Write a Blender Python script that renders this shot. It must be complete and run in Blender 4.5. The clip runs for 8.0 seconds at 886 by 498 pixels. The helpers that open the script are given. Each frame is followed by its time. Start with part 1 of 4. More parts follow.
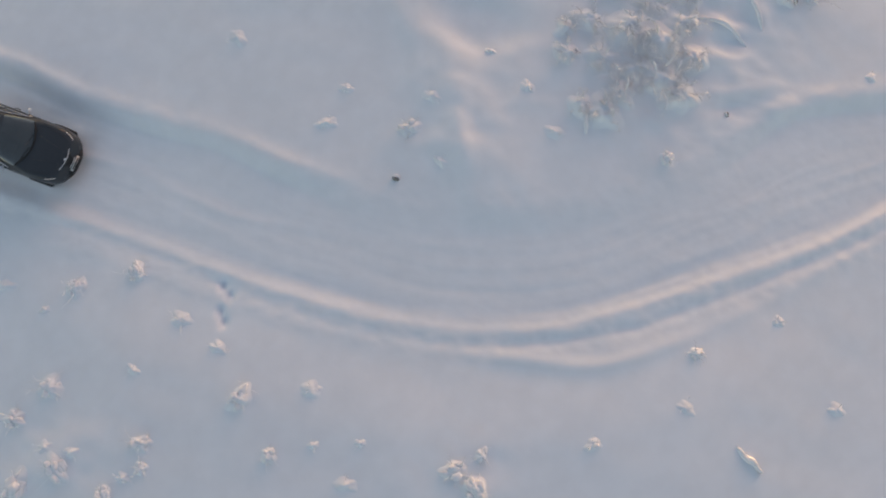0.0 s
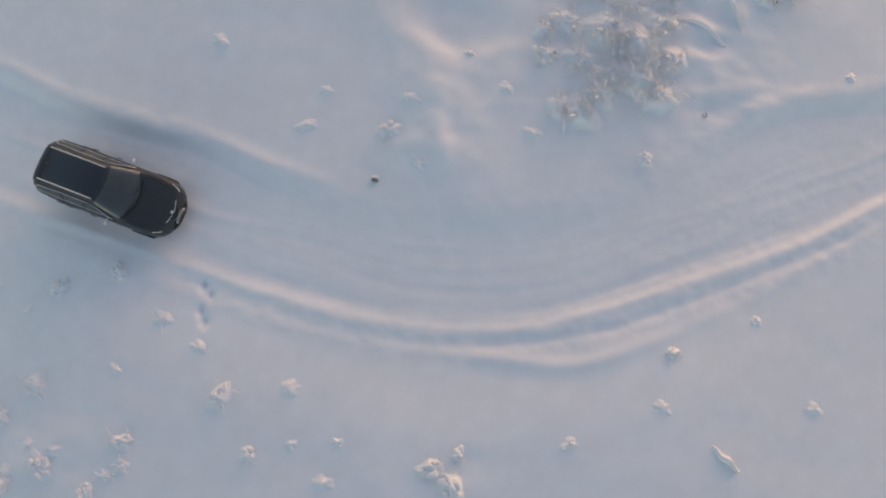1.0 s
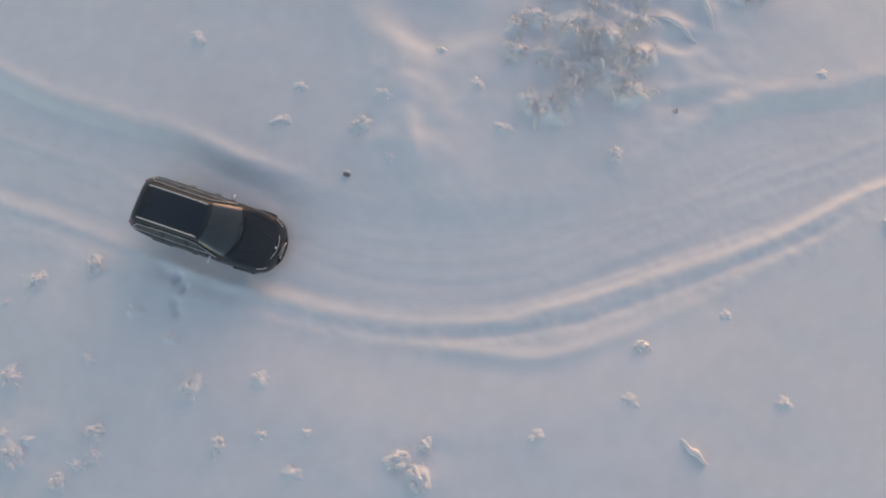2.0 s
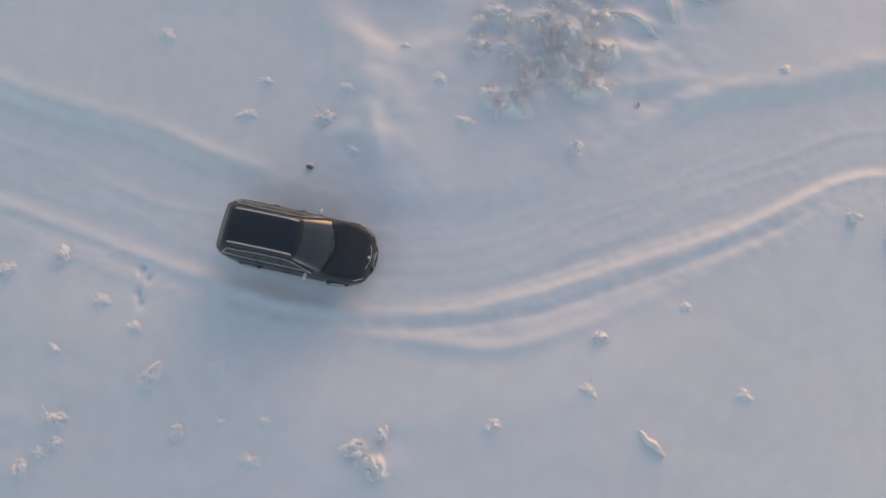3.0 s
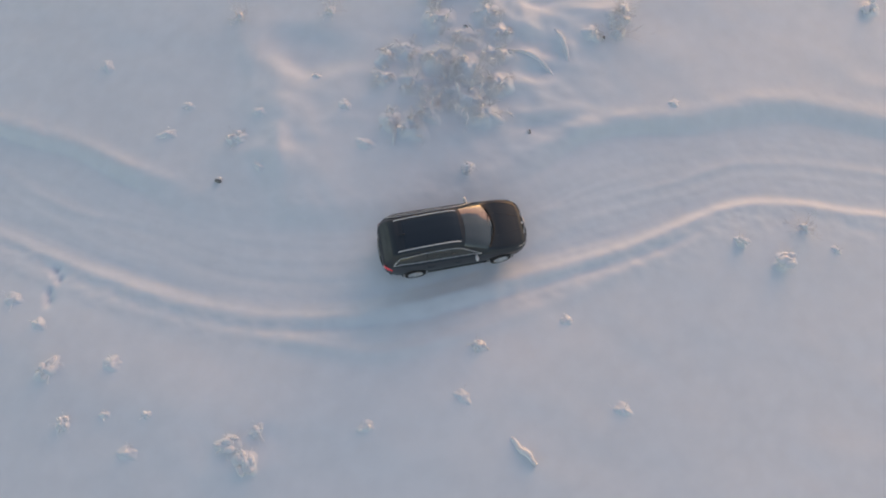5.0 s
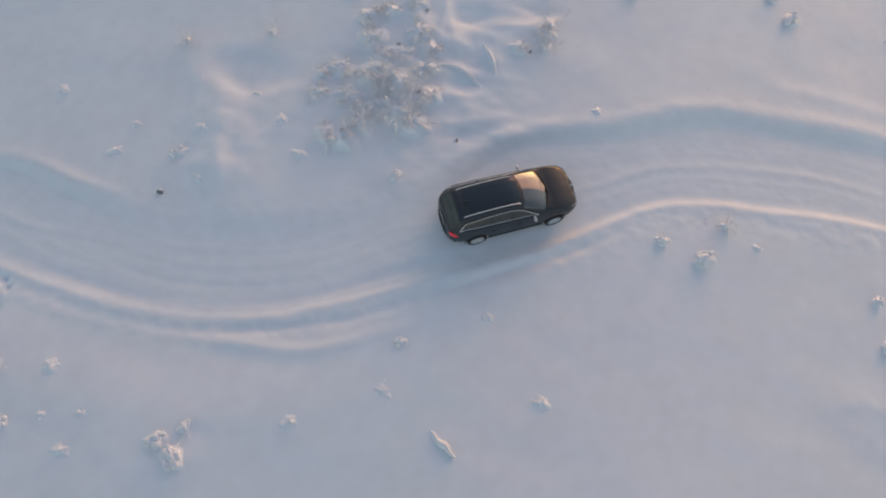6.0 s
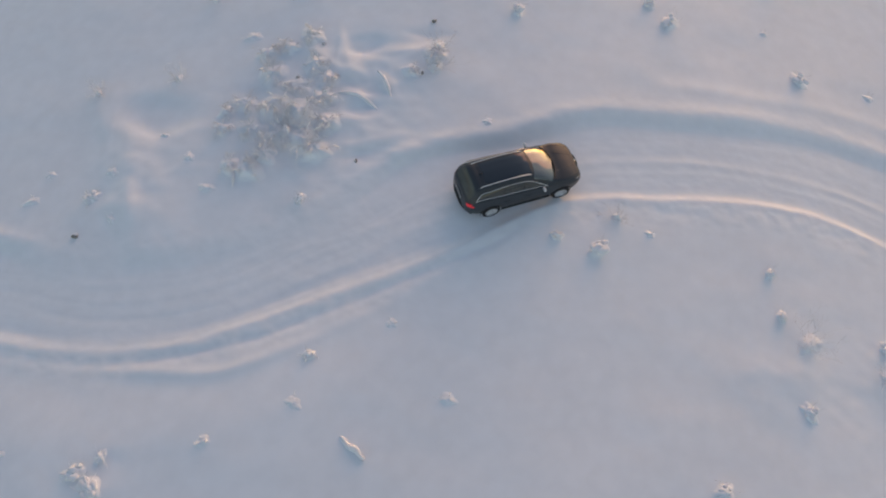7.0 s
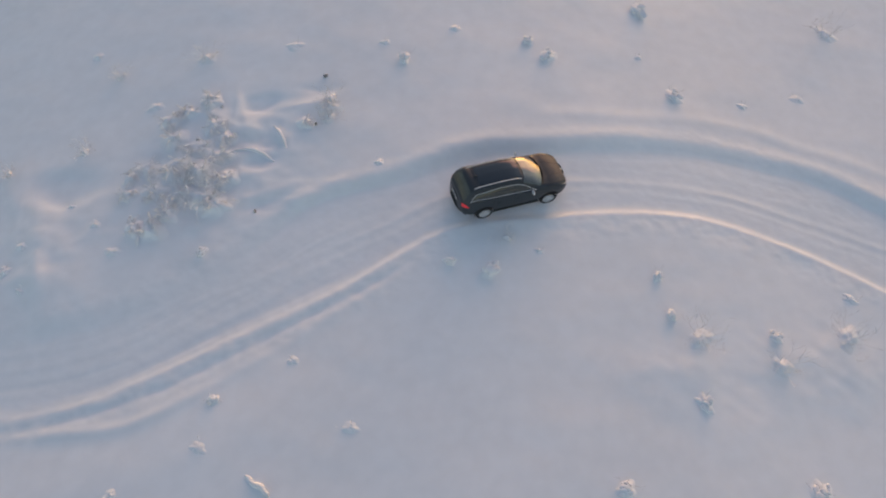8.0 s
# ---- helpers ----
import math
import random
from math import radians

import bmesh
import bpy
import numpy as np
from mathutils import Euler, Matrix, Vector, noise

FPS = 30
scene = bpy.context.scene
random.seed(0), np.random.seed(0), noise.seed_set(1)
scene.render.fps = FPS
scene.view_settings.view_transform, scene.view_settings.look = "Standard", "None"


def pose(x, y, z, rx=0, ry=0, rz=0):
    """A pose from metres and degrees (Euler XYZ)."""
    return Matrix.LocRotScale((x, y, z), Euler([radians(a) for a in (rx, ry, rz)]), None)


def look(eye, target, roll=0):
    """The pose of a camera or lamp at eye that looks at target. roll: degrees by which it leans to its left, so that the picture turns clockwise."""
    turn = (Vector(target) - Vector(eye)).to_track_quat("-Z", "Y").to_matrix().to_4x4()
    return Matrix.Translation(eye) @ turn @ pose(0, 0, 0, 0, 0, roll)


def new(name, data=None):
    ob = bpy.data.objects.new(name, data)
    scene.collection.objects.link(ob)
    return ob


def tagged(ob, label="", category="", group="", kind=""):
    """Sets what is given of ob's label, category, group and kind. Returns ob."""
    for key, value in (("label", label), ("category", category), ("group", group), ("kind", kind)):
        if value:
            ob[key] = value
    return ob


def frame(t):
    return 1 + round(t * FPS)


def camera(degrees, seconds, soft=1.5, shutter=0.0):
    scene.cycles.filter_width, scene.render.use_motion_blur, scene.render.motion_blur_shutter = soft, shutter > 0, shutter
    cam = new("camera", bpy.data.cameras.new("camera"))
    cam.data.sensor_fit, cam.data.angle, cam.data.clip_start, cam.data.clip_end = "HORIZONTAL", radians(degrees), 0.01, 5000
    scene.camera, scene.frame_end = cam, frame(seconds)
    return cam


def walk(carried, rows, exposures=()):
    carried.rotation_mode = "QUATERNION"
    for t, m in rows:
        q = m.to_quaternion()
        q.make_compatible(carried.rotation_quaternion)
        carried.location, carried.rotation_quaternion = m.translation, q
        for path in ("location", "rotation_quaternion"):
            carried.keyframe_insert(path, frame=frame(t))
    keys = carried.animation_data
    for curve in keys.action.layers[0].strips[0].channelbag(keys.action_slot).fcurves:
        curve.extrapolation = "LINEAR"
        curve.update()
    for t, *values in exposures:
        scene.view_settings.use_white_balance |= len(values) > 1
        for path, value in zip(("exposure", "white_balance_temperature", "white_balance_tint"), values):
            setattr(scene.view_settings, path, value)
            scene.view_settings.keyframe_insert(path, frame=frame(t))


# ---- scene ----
cam = camera(67.0, 8.0, soft=1.95)
PATH = [
    (0, (-0.914, -0.085, 20.37), (-0.771, 0.286, 18.41), 28.2),
    (0.5, (-0.497, -0.024, 20.507), (-0.365, 0.344, 18.546), 26.9),
    (1, (-0.076, -0.011, 20.624), (0.048, 0.358, 18.663), 25.7),
    (1.5, (0.487, -0.182, 20.721), (0.598, 0.2, 18.761), 23.4),
    (3, (2.725, -0.86, 20.968), (2.788, -0.435, 19.015), 16.0),
    (3.5, (3.83, -1.367, 21.025), (3.862, -0.897, 19.081), 11.8),
    (4, (4.925, -1.778, 21.109), (4.929, -1.264, 19.176), 8.9),
    (4.5, (6.162, -2.354, 21.238), (6.134, -1.755, 19.329), 6.5),
    (5, (7.538, -2.92, 21.411), (7.475, -2.25, 19.528), 4.2),
    (6.5, (12.311, -4.395, 22.021), (12.182, -3.574, 20.202), -1.8),
    (7, (13.96, -5.018, 22.199), (13.853, -4.13, 20.41), -3.8),
    (7.5, (15.741, -5.669, 22.377), (15.657, -4.71, 20.624), -5.7),
    (8, (17.365, -6.382, 22.513), (17.303, -5.342, 20.806), -6.9),
]
walk(cam, [(t, look(eye, target, roll)) for t, eye, target, roll in PATH], exposures=[(0.0, 0.91, 7330, 20), (3.0, 0.90, 7260, 20), (5.0, 0.88, 7150, 20), (8.0, 0.80, 7000, 20)])

# ---- light ----
SUN_AZIMUTH, SUN_HEIGHT = 22.0, 7.0    # degrees east of north, degrees above the horizon
world = bpy.data.worlds.new("winter_sky")
scene.world = world
world.use_nodes = True
sky = world.node_tree.nodes.new("ShaderNodeTexSky")
sky.sky_type, sky.sun_disc = "NISHITA", False
sky.sun_elevation, sky.sun_rotation = radians(SUN_HEIGHT), radians(SUN_AZIMUTH)
sky.air_density, sky.dust_density, sky.ozone_density = 1.0, 0.7, 1.0
world.node_tree.links.new(sky.outputs[0], world.node_tree.nodes["Background"].inputs[0])
world.node_tree.nodes["Background"].inputs[1].default_value = 0.15
sun = new("sun", bpy.data.lights.new("sun", "SUN"))
sun.data.energy, sun.data.angle, sun.data.color = 0.61, radians(54), (1.0, 0.40, 0.20)
toward_sun = Vector((math.sin(radians(SUN_AZIMUTH)) * math.cos(radians(SUN_HEIGHT)), math.cos(radians(SUN_AZIMUTH)) * math.cos(radians(SUN_HEIGHT)), math.sin(radians(SUN_HEIGHT))))
sun.matrix_world = look(toward_sun * 100, (0, 0, 0))


# ---- materials ----
def material(name, colour, rough=0.5, metal=0.0, coat=0.0, vary=0.0, grain=20.0, bump=0.0, bump_scale=60.0, emit=0.0):
    """A principled material whose colour varies at two scales by vary, with a fine relief."""
    mat = bpy.data.materials.new(name)
    mat.use_nodes = True
    nodes, links = mat.node_tree.nodes, mat.node_tree.links
    bsdf = nodes["Principled BSDF"]
    bsdf.inputs["Roughness"].default_value, bsdf.inputs["Metallic"].default_value = rough, metal
    bsdf.inputs["Coat Weight"].default_value, bsdf.inputs["Coat Roughness"].default_value = coat, 0.03
    bsdf.inputs["Base Color"].default_value = (*colour, 1)
    where = nodes.new("ShaderNodeTexCoord")
    if vary:
        coarse, fine = nodes.new("ShaderNodeTexNoise"), nodes.new("ShaderNodeTexNoise")
        coarse.inputs["Scale"].default_value, fine.inputs["Scale"].default_value = grain * 0.12, grain
        both, ramp = nodes.new("ShaderNodeMath"), nodes.new("ShaderNodeValToRGB")
        both.operation = "ADD"
        for k, tex in enumerate((coarse, fine)):
            links.new(where.outputs["Object"], tex.inputs["Vector"])
            links.new(tex.outputs["Fac"], both.inputs[k])
        ramp.color_ramp.elements[0].position, ramp.color_ramp.elements[1].position = 0.35, 0.65
        ramp.color_ramp.elements[0].color = (*(c * (1 - vary) for c in colour), 1)
        ramp.color_ramp.elements[1].color = (*(min(1, c * (1 + vary)) for c in colour), 1)
        half = nodes.new("ShaderNodeMath")
        half.operation = "MULTIPLY"
        half.inputs[1].default_value = 0.5
        links.new(both.outputs[0], half.inputs[0])
        links.new(half.outputs[0], ramp.inputs[0])
        links.new(ramp.outputs[0], bsdf.inputs["Base Color"])
    if bump:
        tex, relief = nodes.new("ShaderNodeTexNoise"), nodes.new("ShaderNodeBump")
        tex.inputs["Scale"].default_value, tex.inputs["Detail"].default_value = bump_scale, 4
        links.new(where.outputs["Object"], tex.inputs["Vector"])
        relief.inputs["Strength"].default_value, relief.inputs["Distance"].default_value = bump, 0.02
        links.new(tex.outputs["Fac"], relief.inputs["Height"])
        links.new(relief.outputs[0], bsdf.inputs["Normal"])
    if emit:
        bsdf.inputs["Emission Color"].default_value = (*colour, 1)
        bsdf.inputs["Emission Strength"].default_value = emit
    return mat


def twig_material(name, bark, frost, share, through_light=0.0):
    """Bark with hoar frost lying on the sides that face up; frost crystals let some light through."""
    mat = material(name, bark, 0.85)
    nodes, links = mat.node_tree.nodes, mat.node_tree.links
    geo, split, tex, add, ramp, mix = (nodes.new("ShaderNode" + k) for k in ("NewGeometry", "SeparateXYZ", "TexNoise", "Math", "ValToRGB", "MixRGB"))
    tex.inputs["Scale"].default_value = 14
    links.new(geo.outputs["Normal"], split.inputs[0])
    links.new(split.outputs["Z"], add.inputs[0])
    links.new(tex.outputs["Fac"], add.inputs[1])
    ramp.color_ramp.elements[0].position, ramp.color_ramp.elements[1].position = max(0.0, 0.75 - share), max(0.05, 0.95 - share)
    links.new(add.outputs[0], ramp.inputs[0])
    links.new(ramp.outputs[0], mix.inputs[0])
    mix.inputs[1].default_value, mix.inputs[2].default_value = (*bark, 1), (*frost, 1)
    links.new(mix.outputs[0], nodes["Principled BSDF"].inputs["Base Color"])
    if through_light:
        clear, blend = nodes.new("ShaderNodeBsdfTranslucent"), nodes.new("ShaderNodeMixShader")
        links.new(mix.outputs[0], clear.inputs["Color"])
        blend.inputs[0].default_value = through_light
        links.new(nodes["Principled BSDF"].outputs[0], blend.inputs[1])
        links.new(clear.outputs[0], blend.inputs[2])
        links.new(blend.outputs[0], nodes["Material Output"].inputs[0])
    return mat


def glass_material(name, tint, ior, sheen_least, sheen_most):
    """Tinted car glass: a mirror by the angle, else a dark look-through, under a diffuse grey-green layer painted on
    for the sky's pale reflection.
    """
    mat = bpy.data.materials.new(name)
    mat.use_nodes = True
    nodes, links = mat.node_tree.nodes, mat.node_tree.links
    nodes.remove(nodes["Principled BSDF"])
    clear, gloss, fres, mix = (nodes.new("ShaderNode" + k) for k in ("BsdfTransparent", "BsdfGlossy", "Fresnel", "MixShader"))
    clear.inputs[0].default_value = (*tint, 1)
    gloss.inputs["Roughness"].default_value = 0.02
    fres.inputs["IOR"].default_value = ior
    links.new(fres.outputs[0], mix.inputs[0])
    links.new(clear.outputs[0], mix.inputs[1])
    links.new(gloss.outputs[0], mix.inputs[2])
    # uneven diffuse colour that stands in for sky reflected in the pane
    sheen, veil, mottle, share = (nodes.new("ShaderNode" + k) for k in ("BsdfDiffuse", "MixShader", "TexNoise", "MapRange"))
    sheen.inputs[0].default_value = (0.34, 0.38, 0.37, 1)
    mottle.inputs["Scale"].default_value = 3.0
    share.inputs["To Min"].default_value, share.inputs["To Max"].default_value = sheen_least, sheen_most
    links.new(mottle.outputs["Fac"], share.inputs["Value"])
    links.new(share.outputs[0], veil.inputs[0])
    links.new(mix.outputs[0], veil.inputs[1])
    links.new(sheen.outputs[0], veil.inputs[2])
    links.new(veil.outputs[0], nodes["Material Output"].inputs[0])
    return mat


SNOW = material("snow", (0.86, 0.87, 0.89), 0.65, vary=0.035, grain=1.6, bump=0.10, bump_scale=7.0)
SNOW_LUMP = material("snow_lump", (0.88, 0.868, 0.872), 0.7, vary=0.03, grain=12.0, bump=0.4, bump_scale=40.0)
FROSTED = twig_material("frosted_twig", (0.62, 0.55, 0.51), (0.91, 0.915, 0.93), 0.85, 0.2)
WISPY = twig_material("wispy_twig", (0.40, 0.30, 0.26), (0.86, 0.84, 0.84), 0.40)
BARE = twig_material("bare_twig", (0.13, 0.085, 0.06), (0.8, 0.79, 0.79), 0.2)
STONE = material("dark_stone", (0.22, 0.215, 0.21), 0.8, vary=0.3, grain=20, bump=0.5, bump_scale=30)
PAINT = material("dark_metallic_paint", (0.042, 0.049, 0.058), 0.38, metal=0.0, coat=0.15, vary=0.06, grain=900)
PAINT.node_tree.nodes["Principled BSDF"].inputs["Specular IOR Level"].default_value = 0.20
ROOF_GLASS = material("black_roof_glass", (0.024, 0.031, 0.040), 0.08, coat=0.5)
# glass: the last two numbers bound the share of painted sky reflection
GLASS = glass_material("tinted_glass", (0.10, 0.13, 0.12), 1.72, 0.10, 0.20)
SCREEN_GLASS = glass_material("sheen_screen_glass", (0.10, 0.13, 0.12), 2.35, 0.08, 0.16)
REAR_GLASS = glass_material("sheen_rear_glass", (0.08, 0.10, 0.10), 1.4, 0.16, 0.30)
CHROME = material("satin_chrome", (0.84, 0.84, 0.85), 0.30, metal=0.35)
SILVER = material("silver_cap", (0.62, 0.63, 0.65), 0.30, metal=0.3, coat=0.6)
BLACK = material("black_plastic", (0.012, 0.012, 0.013), 0.55, bump=0.1, bump_scale=400)
RUBBER = material("tyre_rubber", (0.02, 0.02, 0.022), 0.8, vary=0.3, grain=30)
RIM = material("alloy_rim", (0.66, 0.67, 0.70), 0.45, metal=0.35, vary=0.08, grain=30)
CABIN = material("dark_upholstery", (0.03, 0.03, 0.032), 0.8, vary=0.2, grain=40)
RED = material("tail_light_red", (0.55, 0.01, 0.015), 0.15, coat=1.0, emit=0.18)
LAMP = material("headlight_lens", (0.25, 0.26, 0.28), 0.08, metal=0.6, coat=1.0)
DAYLIGHT = material("daytime_light", (0.95, 0.93, 0.88), 0.3, emit=0.08)
PLATE = material("plate_white", (0.5, 0.5, 0.5), 0.4)


def part(name, bm, mat, parent=None, label="", smooth=True):
    """Links a bmesh as one mesh object under its parent."""
    mesh = bpy.data.meshes.new(name)
    bm.to_mesh(mesh)
    bm.free()
    if smooth:
        mesh.polygons.foreach_set("use_smooth", [True] * len(mesh.polygons))
    mesh.materials.append(mat)
    ob = new(name, mesh)
    ob.parent = parent
    return tagged(ob, label)


def tube(bm, points, radii, sides=6, closed=False):
    """A tube along points, its radius from radii (one or one each)."""
    points = [Vector(p) for p in points]
    radii = [radii] * len(points) if isinstance(radii, (int, float)) else radii
    rings = []
    for k, p in enumerate(points):
        a = points[k - 1] if k or closed else p
        b = points[(k + 1) % len(points)] if k + 1 < len(points) or closed else p
        way = (b - a).normalized() if (b - a).length > 1e-9 else Vector((0, 0, 1))
        side = way.cross(Vector((0, 0, 1)) if abs(way.z) < 0.9 else Vector((1, 0, 0))).normalized()
        up = side.cross(way)
        rings.append([bm.verts.new(p + radii[k] * (math.cos(6.2832 * j / sides) * side + math.sin(6.2832 * j / sides) * up)) for j in range(sides)])
    pairs = list(zip(rings, rings[1:])) + ([(rings[-1], rings[0])] if closed else [])
    for a, b in pairs:
        for j in range(sides):
            bm.faces.new((a[j], a[(j + 1) % sides], b[(j + 1) % sides], b[j]))
    if not closed:
        bm.faces.new(rings[0]), bm.faces.new(rings[-1][::-1])


def lump(bm, place, size, seed, rough=0.35, detail=2):
    """An uneven rounded lump, size (x, y, z) half-axes."""
    made = bmesh.ops.create_icosphere(bm, subdivisions=detail, radius=1.0)["verts"]
    for v in made:
        n = noise.noise(v.co * 1.3 + Vector((seed * 7.1, seed * 3.3, seed))) * rough + noise.noise(v.co * 3.1 + Vector((seed, 0, seed * 5.7))) * rough * 0.45
        v.co = Vector(place) + Vector((v.co.x * size[0], v.co.y * size[1], v.co.z * size[2])) * (1 + n)


def outward(bm, centre):
    """Turns the faces of an open sheet away from centre."""
    bm.normal_update()
    for f in bm.faces:
        if f.normal.dot(f.calc_center_median() - Vector(centre)) < 0:
            f.normal_flip()
    return bm


def box(bm, x0, x1, y0, y1, z0, z1, bevel=0.02):
    made = bmesh.ops.create_cube(bm, size=1.0)["verts"]
    for v in made:
        v.co = Vector(((x0 + x1) / 2 + v.co.x * (x1 - x0), (y0 + y1) / 2 + v.co.y * (y1 - y0), (z0 + z1) / 2 + v.co.z * (z1 - z0)))
    if bevel:
        bmesh.ops.bevel(bm, geom=list({e for v in made for e in v.link_edges}), offset=bevel, segments=2, affect="EDGES")


# ---- the ground: one sheet of snow with the road pressed into it ----
def curve_of(knots):
    """A smooth line y(x) through knots, straight beyond its ends."""
    kx, ky = np.array([k[0] for k in knots], float), np.array([k[1] for k in knots], float)
    slope = np.gradient(ky, kx)

    def line(x):
        x = np.asarray(x, float)
        j = np.clip(np.searchsorted(kx, x) - 1, 0, len(kx) - 2)
        h = kx[j + 1] - kx[j]
        s = np.clip((x - kx[j]) / h, 0, 1)
        y = ((2 * s ** 3 - 3 * s ** 2 + 1) * ky[j] + (s ** 3 - 2 * s ** 2 + s) * h * slope[j] + (3 * s ** 2 - 2 * s ** 3) * ky[j + 1] + (s ** 3 - s ** 2) * h * slope[j + 1])
        return y + np.minimum(x - kx[0], 0) * slope[0] + np.maximum(x - kx[-1], 0) * slope[-1]

    return line


NORTH_EDGE = curve_of([(-20, 10.2), (-15, 8.6), (-13.6, 8.2), (-12.1, 7.6), (-10.6, 7.2), (-8.6, 6.8), (-6.7, 6.45), (-5.7, 6.1), (-4.5, 5.7), (-2.9, 5.4), (-1.4, 5.15), (.7, 5.2), (3.3, 5.45), (5.9, 6.3), (8.5, 7.8), (10.9, 9.6), (12.9, 10.4), (14.8, 11), (16.7, 11.9), (18.7, 12.5), (20.9, 12.7), (23.4, 12.9), (26.1, 13.1), (28.7, 13.0), (31.4, 12.5), (34.1, 11.8), (36.6, 10.4), (42, 6)])
SOUTH_CREST = curve_of([(-20, 5.8), (-12.2, 3.75), (-9.8, 3.2), (-7.8, 2.7), (-5.6, 2.2), (-3.1, 1.7), (-.6, 1.4), (1.9, 1.4), (3.6, 1.65), (6.1, 2.5), (8.9, 3.75), (11, 4.7), (13, 5.7), (14.7, 6.8), (16.6, 7.9), (18.7, 8.45), (20.6, 8.6), (22.6, 8.85), (25.2, 9.0), (27.7, 8.8), (30.1, 8.1), (32.4, 7.1), (35, 5.6), (40, 1.5)])
MID_RIDGE = curve_of([(-20, 8.2), (-11, 5.5), (-9.2, 5.1), (-7.6, 4.5), (-6.2, 4.05), (-4.4, 3.9), (-2.6, 3.75), (.1, 3.8), (4, 4.5), (8, 5.6), (12.6, 7.5), (14.5, 8.4), (16.5, 9.5), (17.6, 9.8), (19.8, 10.2), (22, 10.5), (24.3, 10.6), (26.8, 10.4), (29.3, 10.1), (31.8, 9.3), (34.3, 8.4), (36, 7.7), (42, 3.7)])
OUTER_CREST = curve_of([(-14, 2.7), (-9.4, 2.2), (-6, 1.4), (-3, .85), (2, .65), (3.6, .65), (5.5, .75), (7.4, 1.5), (9.3, 2.5), (11, 3.5), (13, 4.85), (15, 6.2), (18, 7.6)])
OUTER_RUT = curve_of([(-14, 3.5), (-9.7, 2.85), (-7.2, 2.3), (-5.9, 1.9), (-3, 1.2), (-.5, .9), (1.2, .85), (2.8, 1.05), (4.4, 1.35), (6.4, 1.95), (8.6, 2.95), (10.6, 3.95), (12.1, 4.75), (13.4, 5.4), (16, 7.1)])
FAR_CREST = curve_of([(19, 14), (21.8, 14.2), (25, 14.2), (29.1, 14.3), (31.3, 14), (33.1, 13.3), (35.3, 12.6), (37.7, 11.5), (42, 8.5)])


def step(a, b, v):
    s = np.clip((v - a) / (b - a), 0, 1)
    return s * s * (3 - 2 * s)


def bell(d, w):
    return np.exp(-(d / w) ** 2)


RANDOM = np.random.RandomState(5)
WAVES = [(RANDOM.uniform(0.15, 0.6), RANDOM.uniform(0, 6.28), RANDOM.uniform(0, 6.28)) for _ in range(9)]
RIPPLES = [(RANDOM.uniform(1.2, 3.4), RANDOM.uniform(0, 6.28), RANDOM.uniform(0, 6.28)) for _ in range(14)]


def waves(x, y, table):
    total = 0
    for freq, way, phase in table:
        total = total + np.sin(freq * (x * np.cos(way) + y * np.sin(way)) + phase + 0.8 * np.sin(freq * 0.6 * (y * np.cos(way) - x * np.sin(way)) + 2 * phase))
    return total / len(table) ** 0.5


def lattice(i, j, seed):
    v = np.sin(i * 127.1 + j * 311.7 + seed * 74.7) * 43758.5453
    return v - np.floor(v)


def lumpy(x, y, seed, octaves=3):
    """Smooth random relief, about -1 to 1, with features a metre wide and finer ones on them."""
    total, gain = 0, 1.0
    for k in range(octaves):
        i, j = np.floor(x), np.floor(y)
        u, v = x - i, y - j
        u, v = u * u * (3 - 2 * u), v * v * (3 - 2 * v)
        low = lattice(i, j, seed) * (1 - u) + lattice(i + 1, j, seed) * u
        high = lattice(i, j + 1, seed) * (1 - u) + lattice(i + 1, j + 1, seed) * u
        total = total + gain * (2 * (low * (1 - v) + high * v) - 1)
        x, y, gain, seed = x * 1.93 + 5.2, y * 2.07 + 1.7, gain * 0.5, seed + 11
    return total


def across(line, x, y):
    """Distance from a line, north positive, square to it."""
    return (y - line(x)) * np.cos(np.arctan((line(x + 0.2) - line(x - 0.2)) / 0.4))


# drifts and hollows in the field: x, y, half-length, half-width, turn in degrees, height
DRIFTS = [
    (-0.5, 9.4, 1.6, 0.80, -62, 0.06), (0.7, 7.8, 1.5, 0.95, -70, 0.06), (1.7, 6.4, 1.2, 0.70, -50, 0.07), (-1.4, 11.0, 1.0, 0.5, -72, 0.08), (-0.2, 6.8, 1.3, 0.8, 20, 0.08), (0.5, 8.2, 3.0, 1.1, -63, 0.13),
    (7.9, 14.7, 0.75, 0.30, -80, 0.07), (8.5, 13.6, 0.55, 0.45, 10, 0.10), (1.6, 9.9, 1.3, 0.7, 8, 0.04), (2.6, 8.9, 0.9, 0.5, 30, 0.05), (4.0, 11.9, 1.2, 0.7, 15, -0.08),
    (9.8, 10.15, 1.25, 0.45, 5, 0.075), (10.86, 9.55, 0.6, 0.45, 15, 0.07), (8.44, 13.2, 0.6, 0.5, 0, 0.08), (8.7, 12.12, 0.7, 0.36, -10, 0.065), (10.0, 12.9, 0.75, 0.34, -60, 0.06),
    (9.1, 14.74, 0.8, 0.5, 5, -0.09), (9.0, 11.65, 0.6, 0.45, 0, -0.08), (9.4, 9.5, 0.8, 0.38, 8, -0.09), (8.3, 10.9, 0.8, 0.35, 0, 0.08), (7.2, 14.2, 0.9, 0.45, -20, 0.10), (10.9, 14.6, 0.9, 0.4, 25, 0.09), (11.4, 15.5, 0.7, 0.45, 10, -0.08),
    (24.8, 2.2, 1.6, 1.0, 20, 0.07), (31.0, 2.6, 2.0, 1.4, 10, 0.08), (-10.2, -3.9, 1.4, 0.9, 20, 0.10), (1.9, -2.9, 1.0, 0.8, 45, 0.06),
]


